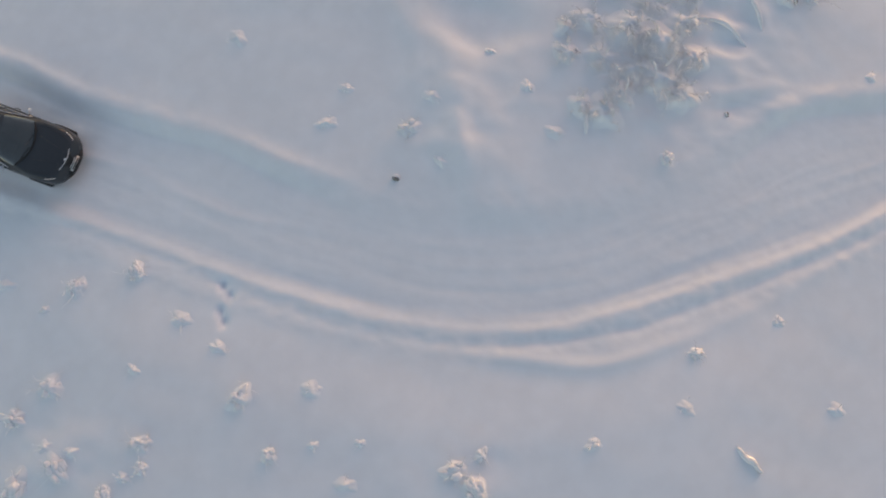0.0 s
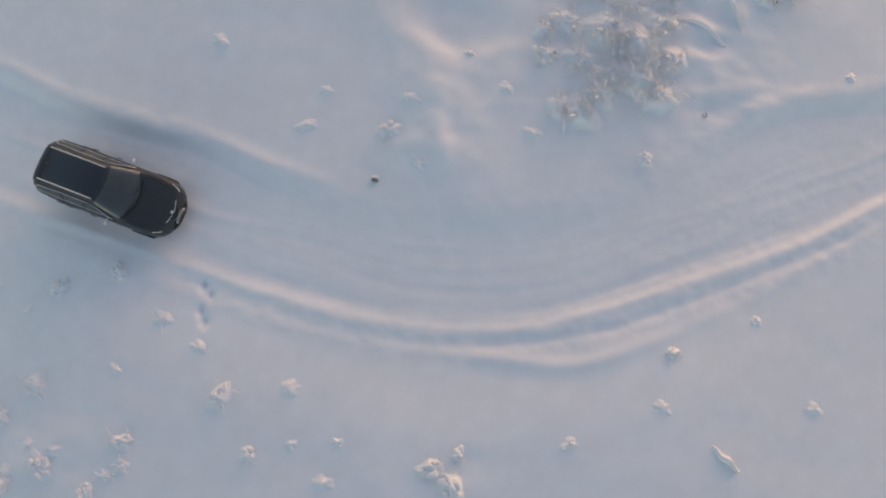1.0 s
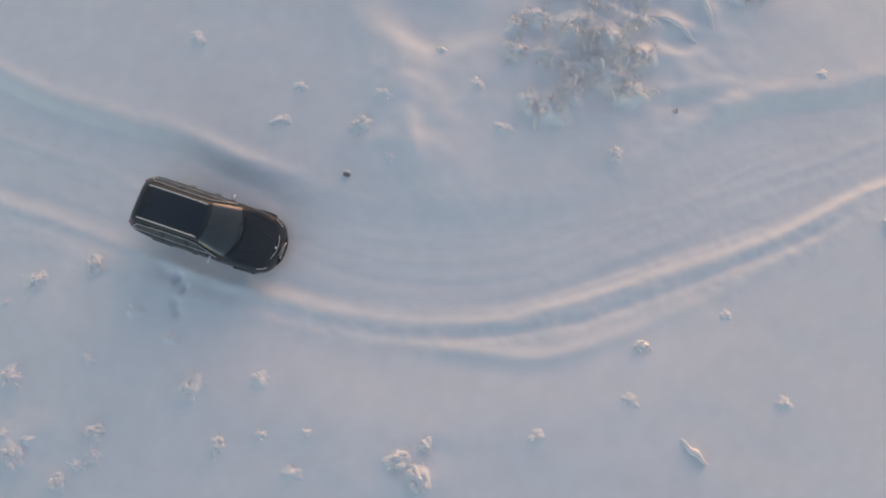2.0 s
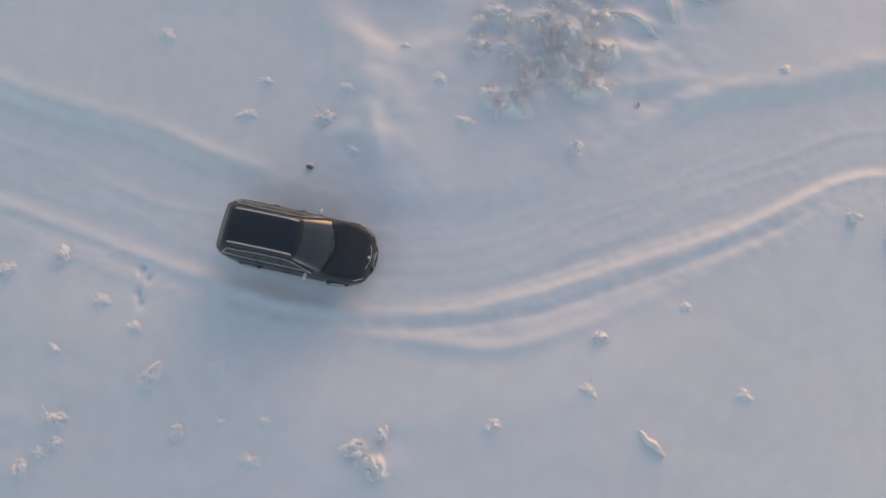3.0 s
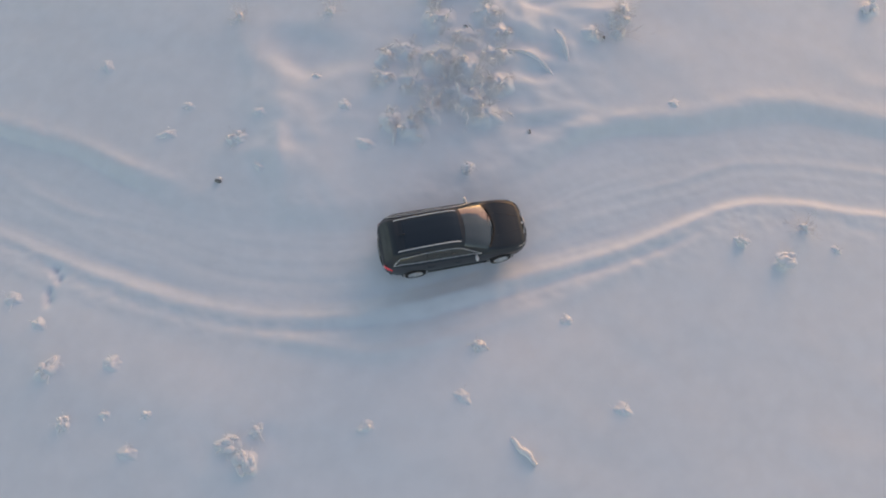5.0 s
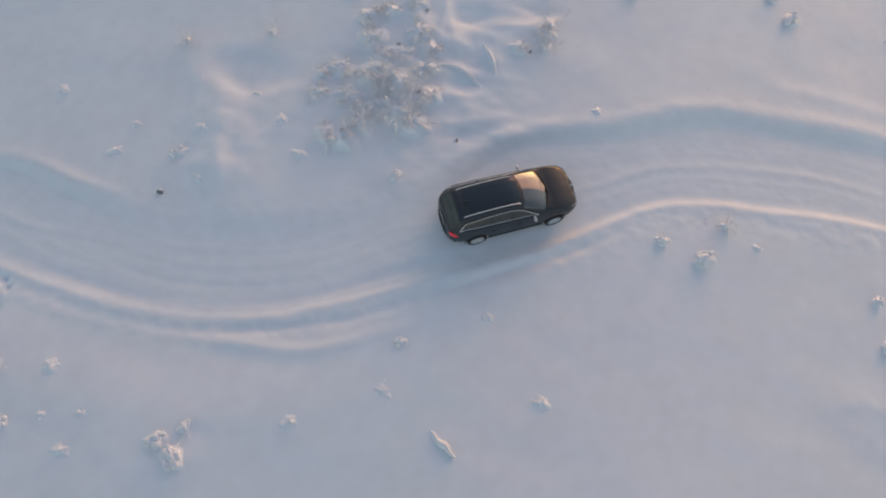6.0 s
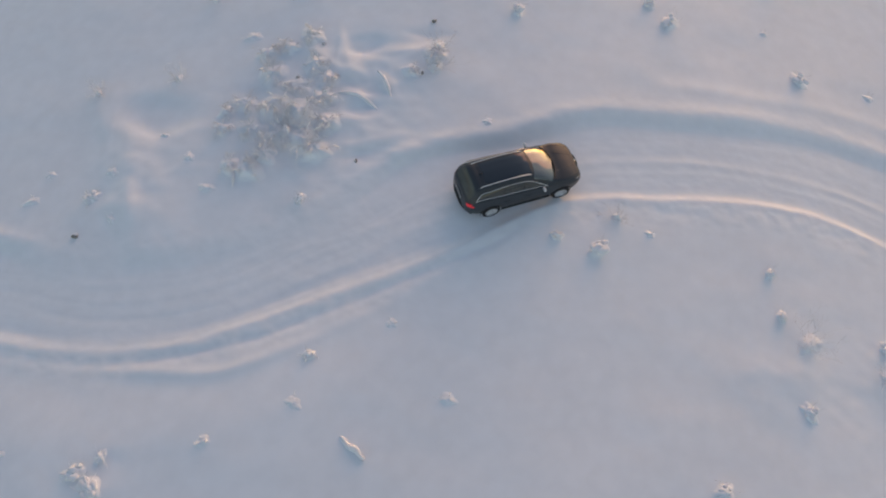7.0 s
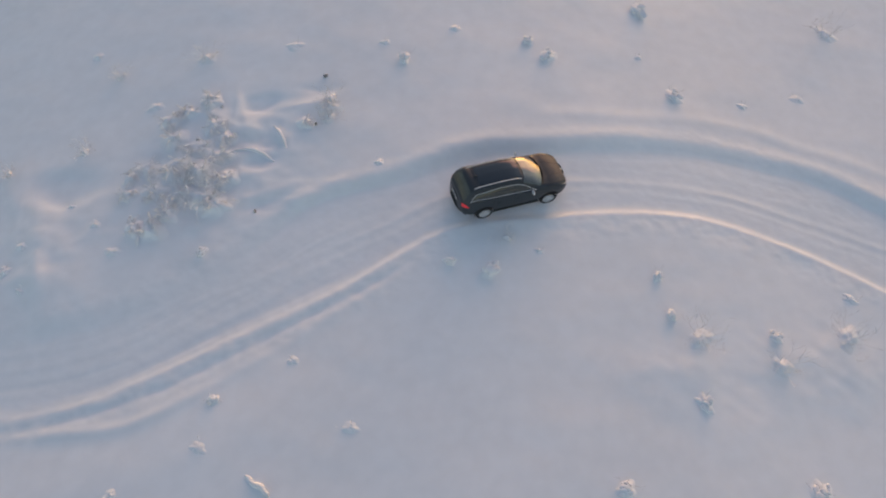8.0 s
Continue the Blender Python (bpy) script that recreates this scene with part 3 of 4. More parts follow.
def laden_branch(points, thick, seed):
    """A single long branch bowed to the ground under a roll of snow."""
    rng = random.Random(seed)
    x, y = points[0]
    base = tagged(new("bowed_branch"), "long branch bowed to the ground under a roll of snow", "branch", "bowed branches by the thicket")
    z = rest(x, y)
    base.matrix_world = pose(x, y, z)
    along = np.linspace(0, len(points) - 1, 15)
    px, py = (np.interp(along, range(len(points)), [p[k] for p in points]) for k in (0, 1))
    px, py = (np.convolve(np.pad(v, 2, mode="edge"), np.ones(5) / 5, "valid") for v in (px, py))
    pz = height(px, py) - z + 0.035 * np.sin(np.linspace(0.25, math.pi, 15)) - 0.035
    line = [Vector((a - x, b - y, c)) for a, b, c in zip(px, py, pz)]
    bm = bmesh.new()
    tube(bm, line, [0.022 - 0.001 * k for k in range(15)], 6)
    part("bark", bm, BARE, base)
    bm = bmesh.new()
    radii = [thick * (0.35 + 0.65 * math.sin(math.pi * (k + 1) / 16)) * rng.uniform(0.8, 1.2) for k in range(15)]
    tube(bm, [p + Vector((0, 0, r * 0.7)) for p, r in zip(line, radii)], radii, 9)
    part("snow_roll", bm, SNOW_LUMP, base)


laden_branch([(7.8, 12.3), (8.3, 12.4), (8.9, 12.25), (9.4, 11.95), (9.75, 11.6)], 0.075, 1)
laden_branch([(9.5, 13.6), (9.8, 13.2), (10.05, 12.7), (10.2, 12.2)], 0.07, 2)
laden_branch([(5.9, 11.5), (6.4, 11.2), (6.9, 10.85), (7.2, 10.6)], 0.07, 3)
laden_branch([(4.5, 8.6), (4.52, 8.2), (4.56, 7.8)], 0.06, 5)


def snow_log(x, y, length, turn, seed):
    """A fallen branch under a long cap of snow."""
    base = tagged(new("snow_covered_log"), "fallen branch under a long ridge of snow", "log")
    base.matrix_world = pose(x, y, rest(x, y) - 0.045, 0, 0, turn)
    bm = bmesh.new()
    tube(bm, [(u * length / 2, 0.035 * math.sin(3 * u), 0.05) for u in np.linspace(-1, 1, 9)], 0.045, 8)
    part("branch", bm, BARE, base)
    bm = bmesh.new()
    tube(bm, [(u * length / 2, 0.035 * math.sin(3 * u) + 0.02 * math.sin(7 * u), 0.075) for u in np.linspace(-1.02, 1.02, 17)], [0.03 + 0.065 * math.cos(1.4 * u) * (1 + 0.2 * math.sin(7 * u + seed)) for u in np.linspace(-1, 1, 17)], 8)
    part("snow_cap", bm, SNOW_LUMP, base)


snow_log(10.25, -1.45, 1.05, -40, 1.0)
for k, (x, y, r) in enumerate([(-1.15, 5.70, 0.11), (11.66, 16.34, 0.10), (11.34, 13.55, 0.08), (9.11, 9.21, 0.08), (6.28, 13.04, 0.09), (7.13, 14.81, 0.08)]):
    stone = tagged(new("stone"), "small dark stone poking out of the snow", "stone", "stones in the field")
    stone.matrix_world = pose(x, y, rest(x, y), 0, 0, k * 40)
    bm = bmesh.new()
    lump(bm, (0, 0, r * 0.3), (r, r * 0.75, r * 0.8), k * 3.1, 0.5, 3)
    part("rock", bm, STONE, stone)
    bm = bmesh.new()
    lump(bm, (0, r * 0.45, r * 0.75), (r * 0.9, r * 0.6, r * 0.4), k * 5.1 + 1, 0.4, 2)
    part("snow_cap", bm, SNOW_LUMP, stone)

# ---- the car: x ahead from the rear axle, y to its left, z up ----
PLAN = [(-0.975, 0.46), (-0.955, 0.60), (-0.91, 0.71), (-0.80, 0.81), (-0.62, 0.885), (-0.4, 0.922), (0.0, 0.94), (1.0, 0.94), (2.0, 0.938), (2.6, 0.935), (2.95, 0.925), (3.2, 0.90), (3.42, 0.84), (3.58, 0.74), (3.67, 0.62), (3.71, 0.50), (3.725, 0.40)]
CROWN = [(-0.975, 0.80), (-0.95, 0.98), (-0.88, 1.10), (-0.74, 1.33), (-0.60, 1.52), (-0.50, 1.60), (-0.3, 1.635), (0.0, 1.655), (0.6, 1.678), (1.1, 1.675), (1.4, 1.645), (1.62, 1.59), (1.85, 1.50), (2.1, 1.38), (2.4, 1.235), (2.62, 1.15), (2.72, 1.125), (2.95, 1.095), (3.2, 1.035), (3.42, 0.955), (3.58, 0.88), (3.67, 0.79), (3.71, 0.70), (3.725, 0.62)]
BELT = [(-0.975, 0.74), (-0.95, 0.86), (-0.88, 0.97), (-0.74, 1.10), (-0.5, 1.21), (0.0, 1.20), (1.0, 1.155), (2.0, 1.085), (2.4, 1.03), (2.62, 0.995), (2.9, 0.97), (3.2, 0.93), (3.42, 0.875), (3.58, 0.80), (3.67, 0.72), (3.71, 0.65), (3.725, 0.58)]
# across the roof or the bonnet: half-width of the upper edge, its drop below the crown
EDGE = [(-0.975, 0.50), (-0.88, 0.66), (-0.74, 0.66), (-0.5, 0.61), (0.0, 0.605), (1.0, 0.61), (1.6, 0.61), (1.9, 0.67), (2.2, 0.745), (2.5, 0.80), (2.7, 0.83), (3.0, 0.82), (3.3, 0.76), (3.5, 0.66), (3.62, 0.55), (3.725, 0.33)]
DROP = [(-0.975, 0.02), (-0.88, 0.05), (-0.74, 0.09), (-0.5, 0.12), (0.0, 0.115), (1.0, 0.11), (1.6, 0.12), (1.9, 0.15), (2.2, 0.15), (2.5, 0.09), (2.7, 0.055), (3.0, 0.05), (3.3, 0.045), (3.6, 0.035), (3.725, 0.02)]


def at(table, x):
    return float(np.interp(x, [k[0] for k in table], [k[1] for k in table]))


PLAN_L, CROWN_L, BELT_L, EDGE_L, DROP_L = (curve_of(table) for table in (PLAN, CROWN, BELT, EDGE, DROP))
SECTION_STEPS = 6


def section(x):
    """Half of the body's cross-section at x, from the sill up to the crown: points (y, z)."""
    x = min(max(x, -0.975), 3.725)
    w, top, belt, edge, drop = float(PLAN_L(x)), float(CROWN_L(x)), float(BELT_L(x)), float(EDGE_L(x)), float(DROP_L(x))
    belt = min(belt, top - drop - 0.01)
    low = 0.28 + 0.10 * max(0, (x - 3.3) / 0.4) + 0.12 * max(0, (-0.6 - x) / 0.37)
    side = [(0.55 * w, low), (0.90 * w, low + 0.02), (0.985 * w, low + 0.14), (w, min(0.62, belt - 0.1)), (0.992 * w, min(0.82, belt - 0.05)), (0.955 * w, belt - 0.03), (float(np.interp(x, [-0.8, -0.4, 1.9, 2.35], [0.935, 0.885, 0.885, 0.935])) * w, belt)]
    upper = [(edge, top - drop), (edge * 0.90, top - drop * 0.55), (edge * 0.60, top - drop * 0.18), (0.0, top)]
    return side, upper


def half_section(x):
    side, upper = section(x)
    pts = []
    for chain in (side, [side[-1]] + upper):
        for a, b in zip(chain, chain[1:]):
            for k in range(SECTION_STEPS):
                s = k / SECTION_STEPS
                pts.append((a[0] + (b[0] - a[0]) * s, a[1] + (b[1] - a[1]) * s))
    pts.append(upper[-1])
    return pts


def skin(x, s, lift=0.0):
    """A point of the greenhouse's right or left flank: s from 0 at the belt to 1 at the roof's edge; left side, lifted outward."""
    side, upper = section(x)
    (y0, z0), (y1, z1) = side[-1], upper[0]
    n = Vector((0, z1 - z0, y0 - y1)).normalized()
    bow = 0.02 * math.sin(math.pi * s)
    return Vector((x, y0 + (y1 - y0) * s, z0 + (z1 - z0) * s)) + n * (lift + bow)


def top(x, y, lift=0.0):
    """A point on the roof, windscreen, bonnet or tailgate above (x, y)."""
    side, upper = section(x)
    chain = [upper[3], upper[2], upper[1], upper[0], side[-1], side[-2]]
    z = np.interp(abs(y), [c[0] for c in chain], [c[1] for c in chain])
    return Vector((x, y, float(z) + lift))


def sheet(bm, grid):
    """Faces over a grid of points."""
    rows = [[bm.verts.new(p) for p in row] for row in grid]
    for a, b in zip(rows, rows[1:]):
        for j in range(len(a) - 1):
            bm.faces.new((a[j], a[j + 1], b[j + 1], b[j]))


SCREEN_TOP = lambda y: 1.72 - 0.10 * (y / 0.6) ** 2
SCREEN_BASE = lambda y: 2.64 - 0.30 * (y / 0.78) ** 2


# the side window's upper edge, as a share of the flank between belt and roof
WINDOW_TOP = curve_of([(-0.62, 0.09), (-0.54, 0.36), (-0.44, 0.60), (-0.2, 0.67), (0.3, 0.77), (0.9, 0.80), (1.3, 0.77), (1.7, 0.58), (2.0, 0.25), (2.12, 0.09)])


def in_screen(x, y):
    return SCREEN_TOP(y) + 0.02 < x < SCREEN_BASE(y) - 0.02 and abs(y) < float(EDGE_L(x)) - 0.05


def in_side_window(x, s):
    return 0.06 < s < float(WINDOW_TOP(x)) - 0.10 and -0.45 < x < 1.95


def build_body(car):
    xs = np.concatenate([np.linspace(-0.975, -0.80, 8)[:-1], np.linspace(-0.80, 3.40, 120)[:-1], np.linspace(3.40, 3.725, 18)])
    bm = bmesh.new()
    rows = []
    for x in xs:
        half = half_section(float(x))
        row = []
        for sign in (1, -1):
            chain = half if sign == 1 else half[-2::-1]
            for y, z in chain:
                for wx in (0.0, 2.79):
                    r = math.hypot(x - wx, z - 0.35)
                    if r < 0.405 and y > 0.6:
                        y = 0.62
                row.append(bm.verts.new((x, sign * y, z)))
        rows.append(row)
    n_side, n_up = 6 * SECTION_STEPS, SECTION_STEPS
    for a, b, xa, xb in zip(rows, rows[1:], xs, xs[1:]):
        xm = (xa + xb) / 2
        for j in range(len(a) - 1):
            ym, zm = (a[j].co.y + a[j + 1].co.y) / 2, (a[j].co.z + a[j + 1].co.z) / 2
            k = j if j < len(a) // 2 else len(a) - 2 - j
            if n_side <= k < n_side + n_up and in_side_window(xm, (k - n_side + 0.5) / n_up):
                continue
            if k >= n_side + n_up and in_screen(xm, ym):
                continue
            bm.faces.new((a[j], a[j + 1], b[j + 1], b[j]))
    bm.faces.new(rows[0]), bm.faces.new(rows[-1][::-1])
    for a, b in zip(rows, rows[1:]):
        bm.faces.new((a[-1], a[0], b[0], b[-1]))
    bmesh.ops.recalc_face_normals(bm, faces=bm.faces[:])
    return part("body", bm, PAINT, car, "dark metallic painted bodyshell")


def build_glass(car):
    bm = bmesh.new()
    pane = []
    for u in np.linspace(0, 1, 13):
        row = []
        for y in np.linspace(-1, 1, 25):
            above, below = top(SCREEN_TOP(0.64 * y), 0.64 * y, 0.008), top(SCREEN_BASE(0.77 * y), 0.77 * y, 0.008)
            row.append(above.lerp(below, u) + Vector((0.47, 0, 0.88)) * 0.020 * math.sin(math.pi * u))
        pane.append(row)
    sheet(bm, pane)
    part("windscreen", outward(bm, (1.2, 0, 0.6)), SCREEN_GLASS, car, "wide windscreen mirroring the sky")
    for sign in (1, -1):
        bm = bmesh.new()
        grid = []
        for u in np.linspace(0, 1, 7):
            grid.append([skin(x, 0.05 + (float(WINDOW_TOP(x)) - 0.05) * u, 0.006) for x in np.linspace(-0.61, 2.11, 28)])
        for row in grid:
            for p in row:
                p.y *= sign
        sheet(bm, grid)
        part("side_window", outward(bm, (1.0, 0, 0.8)), GLASS, car, "dark tinted side window")
        # chrome line round the window
        bm = bmesh.new()
        ring = [skin(x, 0.03, 0.012) for x in np.linspace(-0.64, 2.14, 20)]
        ring += [skin(x, float(WINDOW_TOP(x)) + 0.02, 0.012) for x in np.linspace(2.10, -0.62, 26)]
        tube(bm, [(p.x, sign * p.y, p.z) for p in ring], 0.0095, 6, closed=True)
        part("window_trim", bm, CHROME, car, "bright chrome window surround")
        for x0, lean in ((0.42, 0.05), (1.20, 0.02)):
            bm = bmesh.new()
            tube(bm, [(p.x, sign * p.y, p.z) for p in (skin(x0 + lean * s, s, 0.010) for s in np.linspace(0.03, 0.70, 6))], 0.013, 6)
            part("window_pillar", bm, BLACK, car)
    bm = bmesh.new()
    sheet(bm, [[top(x, y * at(EDGE, x) * 0.93, 0.006) for y in np.linspace(-1, 1, 15)] for x in np.linspace(-0.87, -0.56, 8)])
    part("rear_window", outward(bm, (0.6, 0, 0.9)), REAR_GLASS, car, "sloping tinted rear window")
    bm = bmesh.new()
    sheet(bm, [[top(x, y, 0.005) for y in np.linspace(-0.46, 0.46, 11)] for x in np.linspace(-0.18, 1.58, 16)])
    part("roof_glass", outward(bm, (0.6, 0, 0.5)), ROOF_GLASS, car, "black panoramic roof glass")


def build_trim(car):
    for sign in (1, -1):
        bm = bmesh.new()
        pts = [(x, sign * 0.51, top(x, 0.51).z + lift) for x, lift in ((-0.42, 0.0), (-0.37, 0.035), (-0.25, 0.052), (0.2, 0.058), (0.8, 0.058), (1.28, 0.055), (1.44, 0.045), (1.53, 0.0))]
        tube(bm, pts, 0.015, 8)
        part("roof_rail", bm, CHROME, car, "silver roof rail")
        bm = bmesh.new()
        lump(bm, (1.96, sign * 0.985, 1.10), (0.055, 0.115, 0.075), 3.0, 0.04, 3)
        mirror = part("door_mirror", bm, SILVER, car, "pale silver door mirror housing")
        bm = bmesh.new()
        tube(bm, [(2.0, sign * 0.86, 1.03), (1.98, sign * 0.93, 1.06)], [0.03, 0.025], 8)
        part("mirror_foot", bm, BLACK, mirror)
        # seams of the doors, handles
        for x in (0.30, 1.18, 2.12):
            bm = bmesh.new()
            tube(bm, [(x, sign * (y + 0.001), z) for y, z in half_section(x)[8:36:3]], 0.006, 4)
            part("door_seam", bm, BLACK, car)
        for x in (0.52, 1.38):
            bm = bmesh.new()
            tube(bm, [(x - 0.10, sign * 0.945, 0.915), (x - 0.07, sign * 0.962, 0.92), (x + 0.07, sign * 0.962, 0.92), (x + 0.10, sign * 0.945, 0.915)], 0.014, 6)
            part("door_handle", bm, PAINT, car)
        bm = bmesh.new()
        tube(bm, [(x, sign * 0.895, 0.31) for x in np.linspace(0.44, 2.34, 9)], 0.05, 8)
        part("sill", bm, BLACK, car, "matt black lower sill")
        for wx in (0.0, 2.79):
            bm = bmesh.new()
            tube(bm, [(wx + 0.415 * math.cos(a), sign * (at(PLAN, wx + 0.415 * math.cos(a)) - 0.012), 0.35 + 0.415 * math.sin(a)) for a in np.linspace(-0.2, math.pi + 0.2, 22)], 0.016, 6)
            part("wheel_arch", bm, BLACK, car, "matt black wheel arch lining")
        # lamps
        bm = bmesh.new()
        grid = []
        for x in np.linspace(3.28, 3.60, 9):
            side, upper = section(float(x))
            (y0, z0), (y1, z1) = side[-1], upper[0]
            grid.append([(x + 0.012, sign * (y0 + 0.014 + (y1 - y0) * 0.35 * s), z0 - 0.10 + 0.10 * s + (z1 - z0) * 0.35 * s + 0.004) for s in np.linspace(0, 1, 5)])
        sheet(bm, grid)
        lamp = part("headlight", outward(bm, (2.6, 0, 0.6)), LAMP, car, "clear narrow headlight")
        bm = bmesh.new()
        tube(bm, [tuple(Vector(row[-1]) + Vector((0, 0, 0.010))) for row in grid[2:]], 0.006, 6)
        part("light_strip", bm, DAYLIGHT, lamp, "thin daytime running light")
        bm = bmesh.new()
        grid = []
        for x in np.linspace(-0.93, -0.68, 9):
            side, _ = section(float(x))
            y0 = at(PLAN, x)
            grid.append([(x - 0.012, sign * (y0 * (0.992 - 0.05 * s) + 0.012), 0.86 + 0.02 * (x + 0.95) + 0.17 * s * (0.55 + 0.45 * min(1, (-0.55 - x) / 0.3))) for s in np.linspace(0, 1, 5)])
        sheet(bm, grid)
        part("tail_light", outward(bm, (0, 0, 0.7)), RED, car, "lit red wrap-round tail light")
    # bonnet: shut lines and two creases
    for y0, y1 in ((0.74, 0.60), (-0.74, -0.60)):
        bm = bmesh.new()
        tube(bm, [top(x, y0 + (y1 - y0) * ((x - 2.6) / 0.9) ** 2, 0.001) for x in np.linspace(2.6, 3.48, 14)], 0.005, 4)
        part("bonnet_seam", bm, BLACK, car)
    for y0, y1 in ((0.42, 0.20), (-0.42, -0.20)):
        bm = bmesh.new()
        tube(bm, [top(x, y0 + (y1 - y0) * (x - 2.6), -0.004) for x in np.linspace(2.72, 3.55, 14)], 0.012, 6)
        part("bonnet_crease", bm, PAINT, car)
    bm = bmesh.new()
    tube(bm, [top(SCREEN_BASE(y) + 0.03, y, 0.012) for y in np.linspace(-0.72, 0.72, 20)], 0.026, 6)
    part("cowl", bm, BLACK, car, "black cowl below the windscreen")
    for y in (-0.05, 0.55):
        bm = bmesh.new()
        tube(bm, [top(2.61, y, 0.03), top(2.55, y - 0.3, 0.03), top(2.50, y - 0.58, 0.03)], 0.010, 5)
        part("wiper", bm, BLACK, car)
    # grille, badge, bumpers, plates
    bm = bmesh.new()
    sheet(bm, [[(3.735 - 0.16 * (y / 0.5) ** 2 - 0.03 * (k / 4), y, 0.60 + 0.055 * k) for y in np.linspace(-0.50, 0.50, 17)] for k in range(5)])
    grille = part("grille", bm, BLACK, car, "black grille")
    for k in range(13):
        y = -0.45 + 0.075 * k
        bm = bmesh.new()
        tube(bm, [(3.742 - 0.16 * (y / 0.5) ** 2, y, 0.61), (3.712 - 0.16 * (y / 0.5) ** 2, y, 0.81)], 0.008, 4)
        part("grille_bar", bm, BLACK, grille)
    bm = bmesh.new()
    ring = [(3.735 - 0.16 * (y / 0.5) ** 2 - 0.03, y, 0.835) for y in np.linspace(-0.52, 0.52, 15)] + [(3.745 - 0.16 * (y / 0.5) ** 2, y, 0.59) for y in np.linspace(0.46, -0.46, 15)]
    tube(bm, ring, 0.009, 6, closed=True)
    part("grille_frame", bm, CHROME, car, "chrome grille surround")
    bm = bmesh.new()
    tube(bm, [top(3.645, 0, 0.0), top(3.645, 0, 0.018)], 0.045, 16)
    part("badge", bm, CHROME, car, "round chrome badge")
    bm = bmesh.new()
    tube(bm, [(3.75 - 0.75 * (abs(y) / 0.86) ** 3, y, 0.40) for y in np.linspace(-0.86, 0.86, 25)], 0.075, 8)
    part("front_bumper", bm, BLACK, car, "black lower front bumper")
    bm = bmesh.new()
    tube(bm, [(-0.955 + 0.36 * (abs(y) / 0.88) ** 3, y, 0.42) for y in np.linspace(-0.78, 0.78, 25)], 0.085, 8)
    part("rear_bumper", bm, BLACK, car, "black lower rear bumper")
    for x, z, name in ((3.775, 0.52, "front_plate"), (-1.0, 0.80, "rear_plate")):
        bm = bmesh.new()
        box(bm, x - 0.012, x + 0.012, -0.26, 0.26, z - 0.055, z + 0.055, 0.004)
        plate = part(name, bm, PLATE, car, "white number plate with dark bars")
        bm = bmesh.new()
        box(bm, x - 0.014, x + 0.014, -0.19, 0.19, z - 0.025, z + 0.025, 0)
        part("plate_bar", bm, BLACK, plate)
    bm = bmesh.new()
    sheet(bm, [[top(x, y, 0.004 + 0.008 * u) for y in np.linspace(-0.58, 0.58, 15)] for u, x in enumerate(np.linspace(-0.30, -0.60, 6))])
    part("roof_spoiler", outward(bm, (0.5, 0, 0.6)), PAINT, car, "dark roof spoiler over the rear window")
    bm = bmesh.new()
    lump(bm, (-0.22, 0, 1.67), (0.09, 0.022, 0.035), 2.0, 0.02, 2)
    part("aerial", bm, PAINT, car, "small fin aerial")
    # cabin
    bm = bmesh.new()
    box(bm, -0.5, 2.35, -0.80, 0.80, 0.32, 0.45, 0.02)
    part("cabin_floor", bm, CABIN, car)
    bm = bmesh.new()
    box(bm, 1.95, 2.40, -0.74, 0.74, 0.70, 0.98, 0.06)
    part("dashboard", bm, CABIN, car)
    bm = bmesh.new()
    tube(bm, [(1.82 + 0.07 * math.sin(a), 0.36 + 0.18 * math.cos(a), 0.92 + 0.17 * math.sin(a)) for a in np.linspace(0, 6.2832, 21)[:-1]], 0.016, 6, closed=True)
    part("steering_wheel", bm, BLACK, car)
    for x, y in ((1.15, 0.36), (1.15, -0.36), (0.25, 0.40), (0.25, -0.40)):
        bm = bmesh.new()
        box(bm, x - 0.05, x + 0.45, y - 0.25, y + 0.25, 0.45, 0.62, 0.05)
        box(bm, x - 0.14, x + 0.04, y - 0.25, y + 0.25, 0.55, 1.15, 0.05)
        box(bm, x - 0.16, x - 0.04, y - 0.13, y + 0.13, 1.17, 1.36, 0.04)
        part("seat", bm, CABIN, car, "dark car seat")


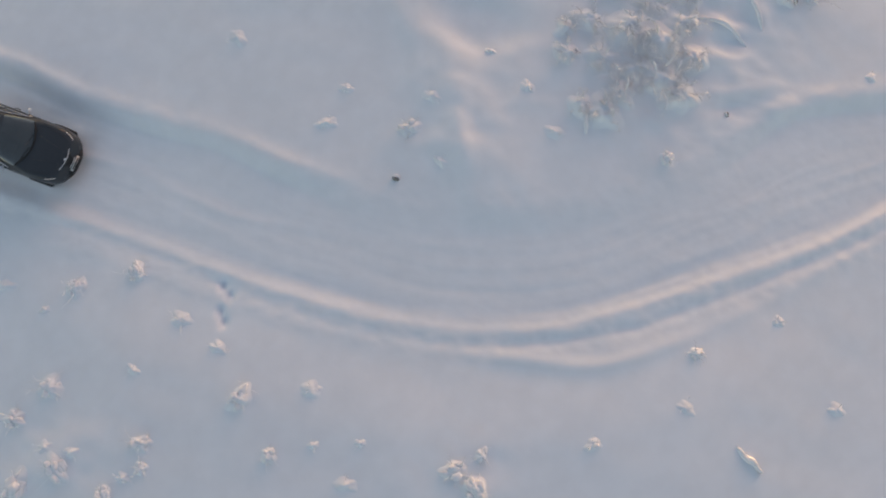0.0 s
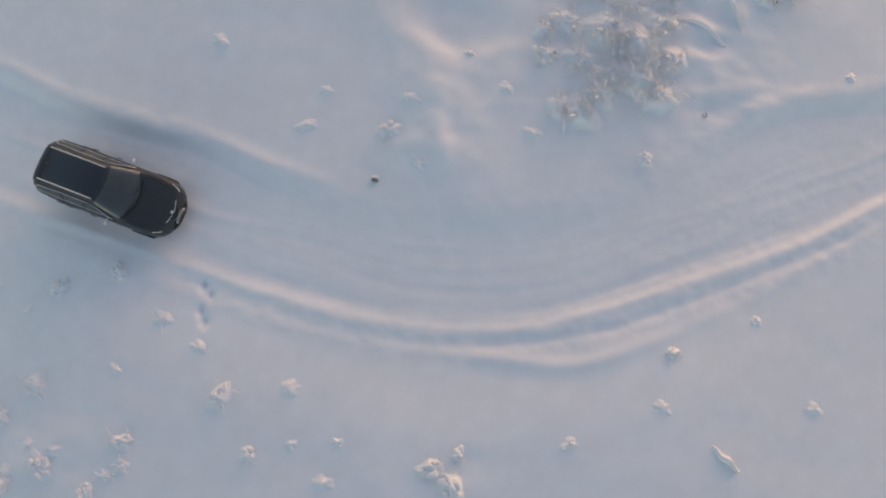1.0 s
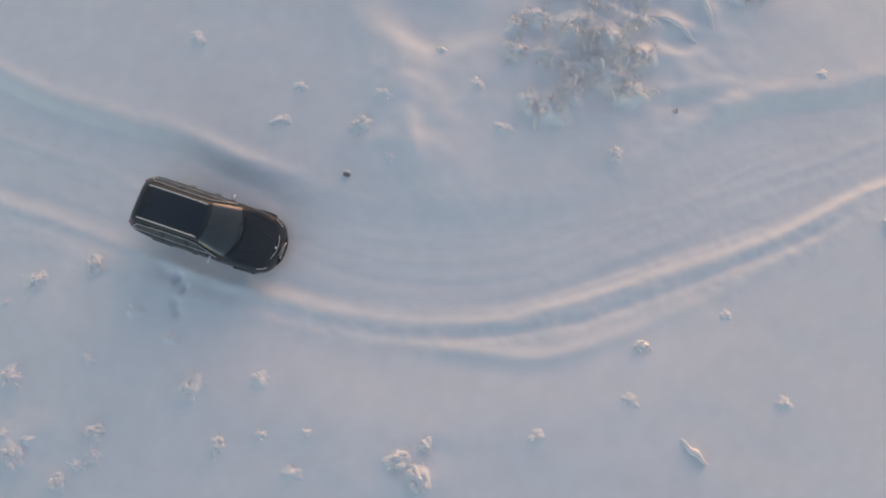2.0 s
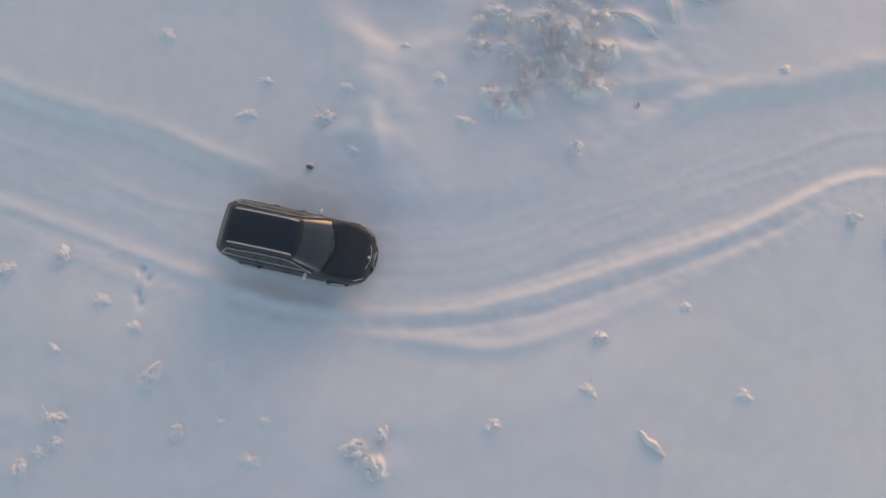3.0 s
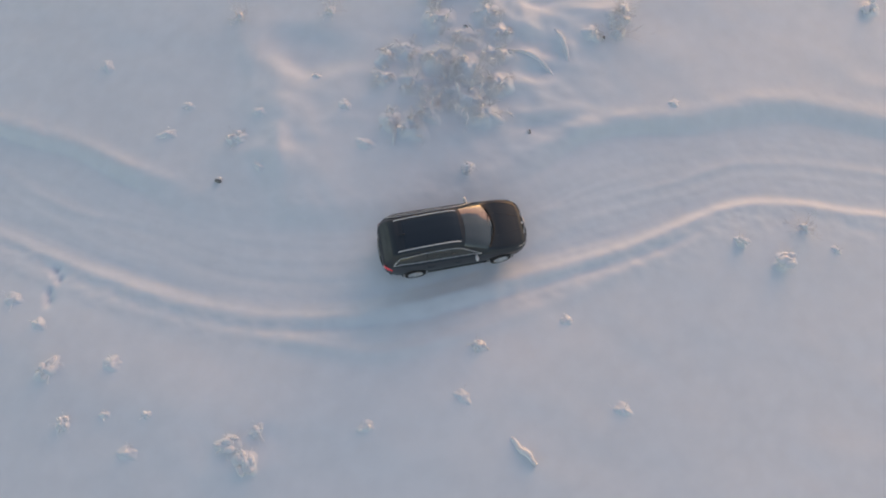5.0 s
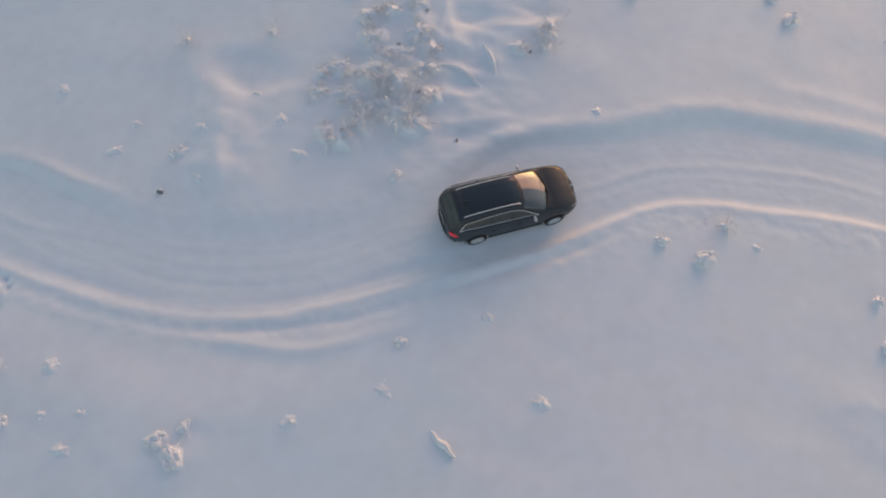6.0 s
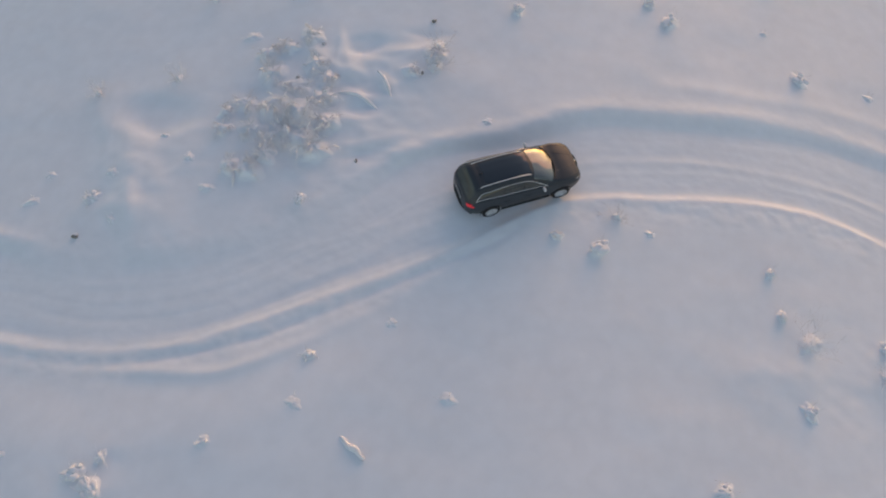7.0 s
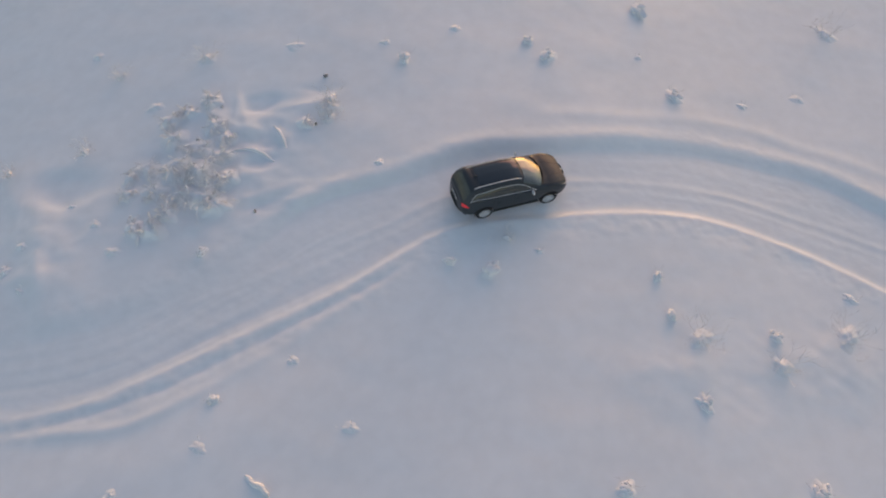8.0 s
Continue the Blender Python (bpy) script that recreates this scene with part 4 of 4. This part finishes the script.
def build_wheel(car, x, sign):
    wheel = new("wheel")
    wheel.parent = car
    bm = bmesh.new()
    profile = [(0.235, -0.105), (0.30, -0.118), (0.335, -0.11), (0.35, -0.085), (0.352, 0.0), (0.35, 0.085), (0.335, 0.11), (0.30, 0.118), (0.235, 0.105)]
    rings = [[bm.verts.new((r * math.cos(6.2832 * k / 40), y, r * math.sin(6.2832 * k / 40))) for r, y in profile] for k in range(40)]
    for a, b in zip(rings, rings[1:] + rings[:1]):
        for j in range(len(profile) - 1):
            bm.faces.new((a[j], a[j + 1], b[j + 1], b[j]))
    part("tyre", bm, RUBBER, wheel, "black winter tyre")
    bm = bmesh.new()
    profile = [(0.250, sign * 0.114), (0.243, sign * 0.100), (0.238, sign * 0.075), (0.225, sign * 0.02), (0.02, sign * 0.01)]
    rings = [[bm.verts.new((r * math.cos(6.2832 * k / 40), y, r * math.sin(6.2832 * k / 40))) for r, y in profile] for k in range(40)]
    for a, b in zip(rings, rings[1:] + rings[:1]):
        for j in range(len(profile) - 1):
            bm.faces.new((a[j], a[j + 1], b[j + 1], b[j]))
    tube(bm, [(0, sign * -0.06, 0), (0, sign * 0.085, 0)], [0.07, 0.045], 14)
    for k in range(5):
        for off in (-0.16, 0.16):
            a = 6.2832 * k / 5
            tube(bm, [(0.04 * math.cos(a), sign * 0.075, 0.04 * math.sin(a)), (0.14 * math.cos(a + off * 0.8), sign * 0.085, 0.14 * math.sin(a + off * 0.8)), (0.243 * math.cos(a + off), sign * 0.10, 0.243 * math.sin(a + off))], [0.026, 0.020, 0.018], 6)
    part("rim", bm, RIM, wheel, "five-spoke alloy rim dusted with snow")
    wheel.matrix_basis = pose(x, sign * 0.85, 0.352)
    return wheel


car = tagged(new("car"), "black sport utility car with silver roof rails on the road", "car")
build_body(car)
build_glass(car)
build_trim(car)
WHEELS = [(build_wheel(car, x, sign), x, sign) for x in (2.79, 0.0) for sign in (1, -1)]

# the rear axle's way over the road: seconds, x, y, heading in degrees
DRIVE = [(0.0, -14.62, 6.10, -15.4), (0.5, -12.48, 5.43, -15.0), (1.0, -10.40, 4.82, -14.9), (1.5, -8.28, 4.26, -14.0), (3.0, -2.33, 3.24, -5.4), (3.5, -0.25, 3.16, 1.1), (4.0, 1.75, 3.34, 8.1), (4.5, 3.77, 3.69, 14.7),
         (5.0, 5.80, 4.25, 20.2), (6.5, 12.02, 7.24, 25.6), (7.0, 13.97, 8.10, 22.4), (7.5, 16.00, 8.86, 19.6), (8.0, 17.98, 9.54, 16.2)]


def on_road(x, y, yaw):
    """The car's pose with all wheels on the slope under it."""
    c, s = math.cos(radians(yaw)), math.sin(radians(yaw))
    spot = lambda u, v: Vector((x + c * u - s * v, y + s * u + c * v, float(hill(x + c * u - s * v, y + s * u + c * v))))
    ahead = (spot(2.79, 0) - spot(0, 0)).normalized()
    up = ahead.cross(spot(1.4, 0.8) - spot(1.4, -0.8)).normalized()
    left = up.cross(ahead)
    turn = Matrix((ahead, left, up)).transposed().to_4x4()
    return Matrix.Translation(spot(0, 0)) @ turn


def motions():
    """The car drives along the road, its wheels roll and the front ones steer."""
    walk(car, [(t, on_road(x, y, yaw)) for t, x, y, yaw in DRIVE])
    times = [k * 0.1 for k in range(81)]
    far = np.interp(times, [d[0] for d in DRIVE], np.concatenate([[0], np.cumsum([math.hypot(b[1] - a[1], b[2] - a[2]) for a, b in zip(DRIVE, DRIVE[1:])])]))
    yaw = np.interp(times, [d[0] for d in DRIVE], [d[3] for d in DRIVE])
    for wheel, x, sign in WHEELS:
        rows = []
        for k, t in enumerate(times):
            a, b = max(k - 4, 0), min(k + 4, 80)
            bend = (yaw[b] - yaw[a]) / max(far[b] - far[a], 0.01)
            steer = max(-22.0, min(22.0, bend * 2.79)) if x > 1 else 0.0
            rows.append((t, pose(x, sign * 0.85, 0.352, 0, 0, steer) @ pose(0, 0, 0, 0, math.degrees(far[k] / 0.352), 0)))
        walk(wheel, rows)
motions()
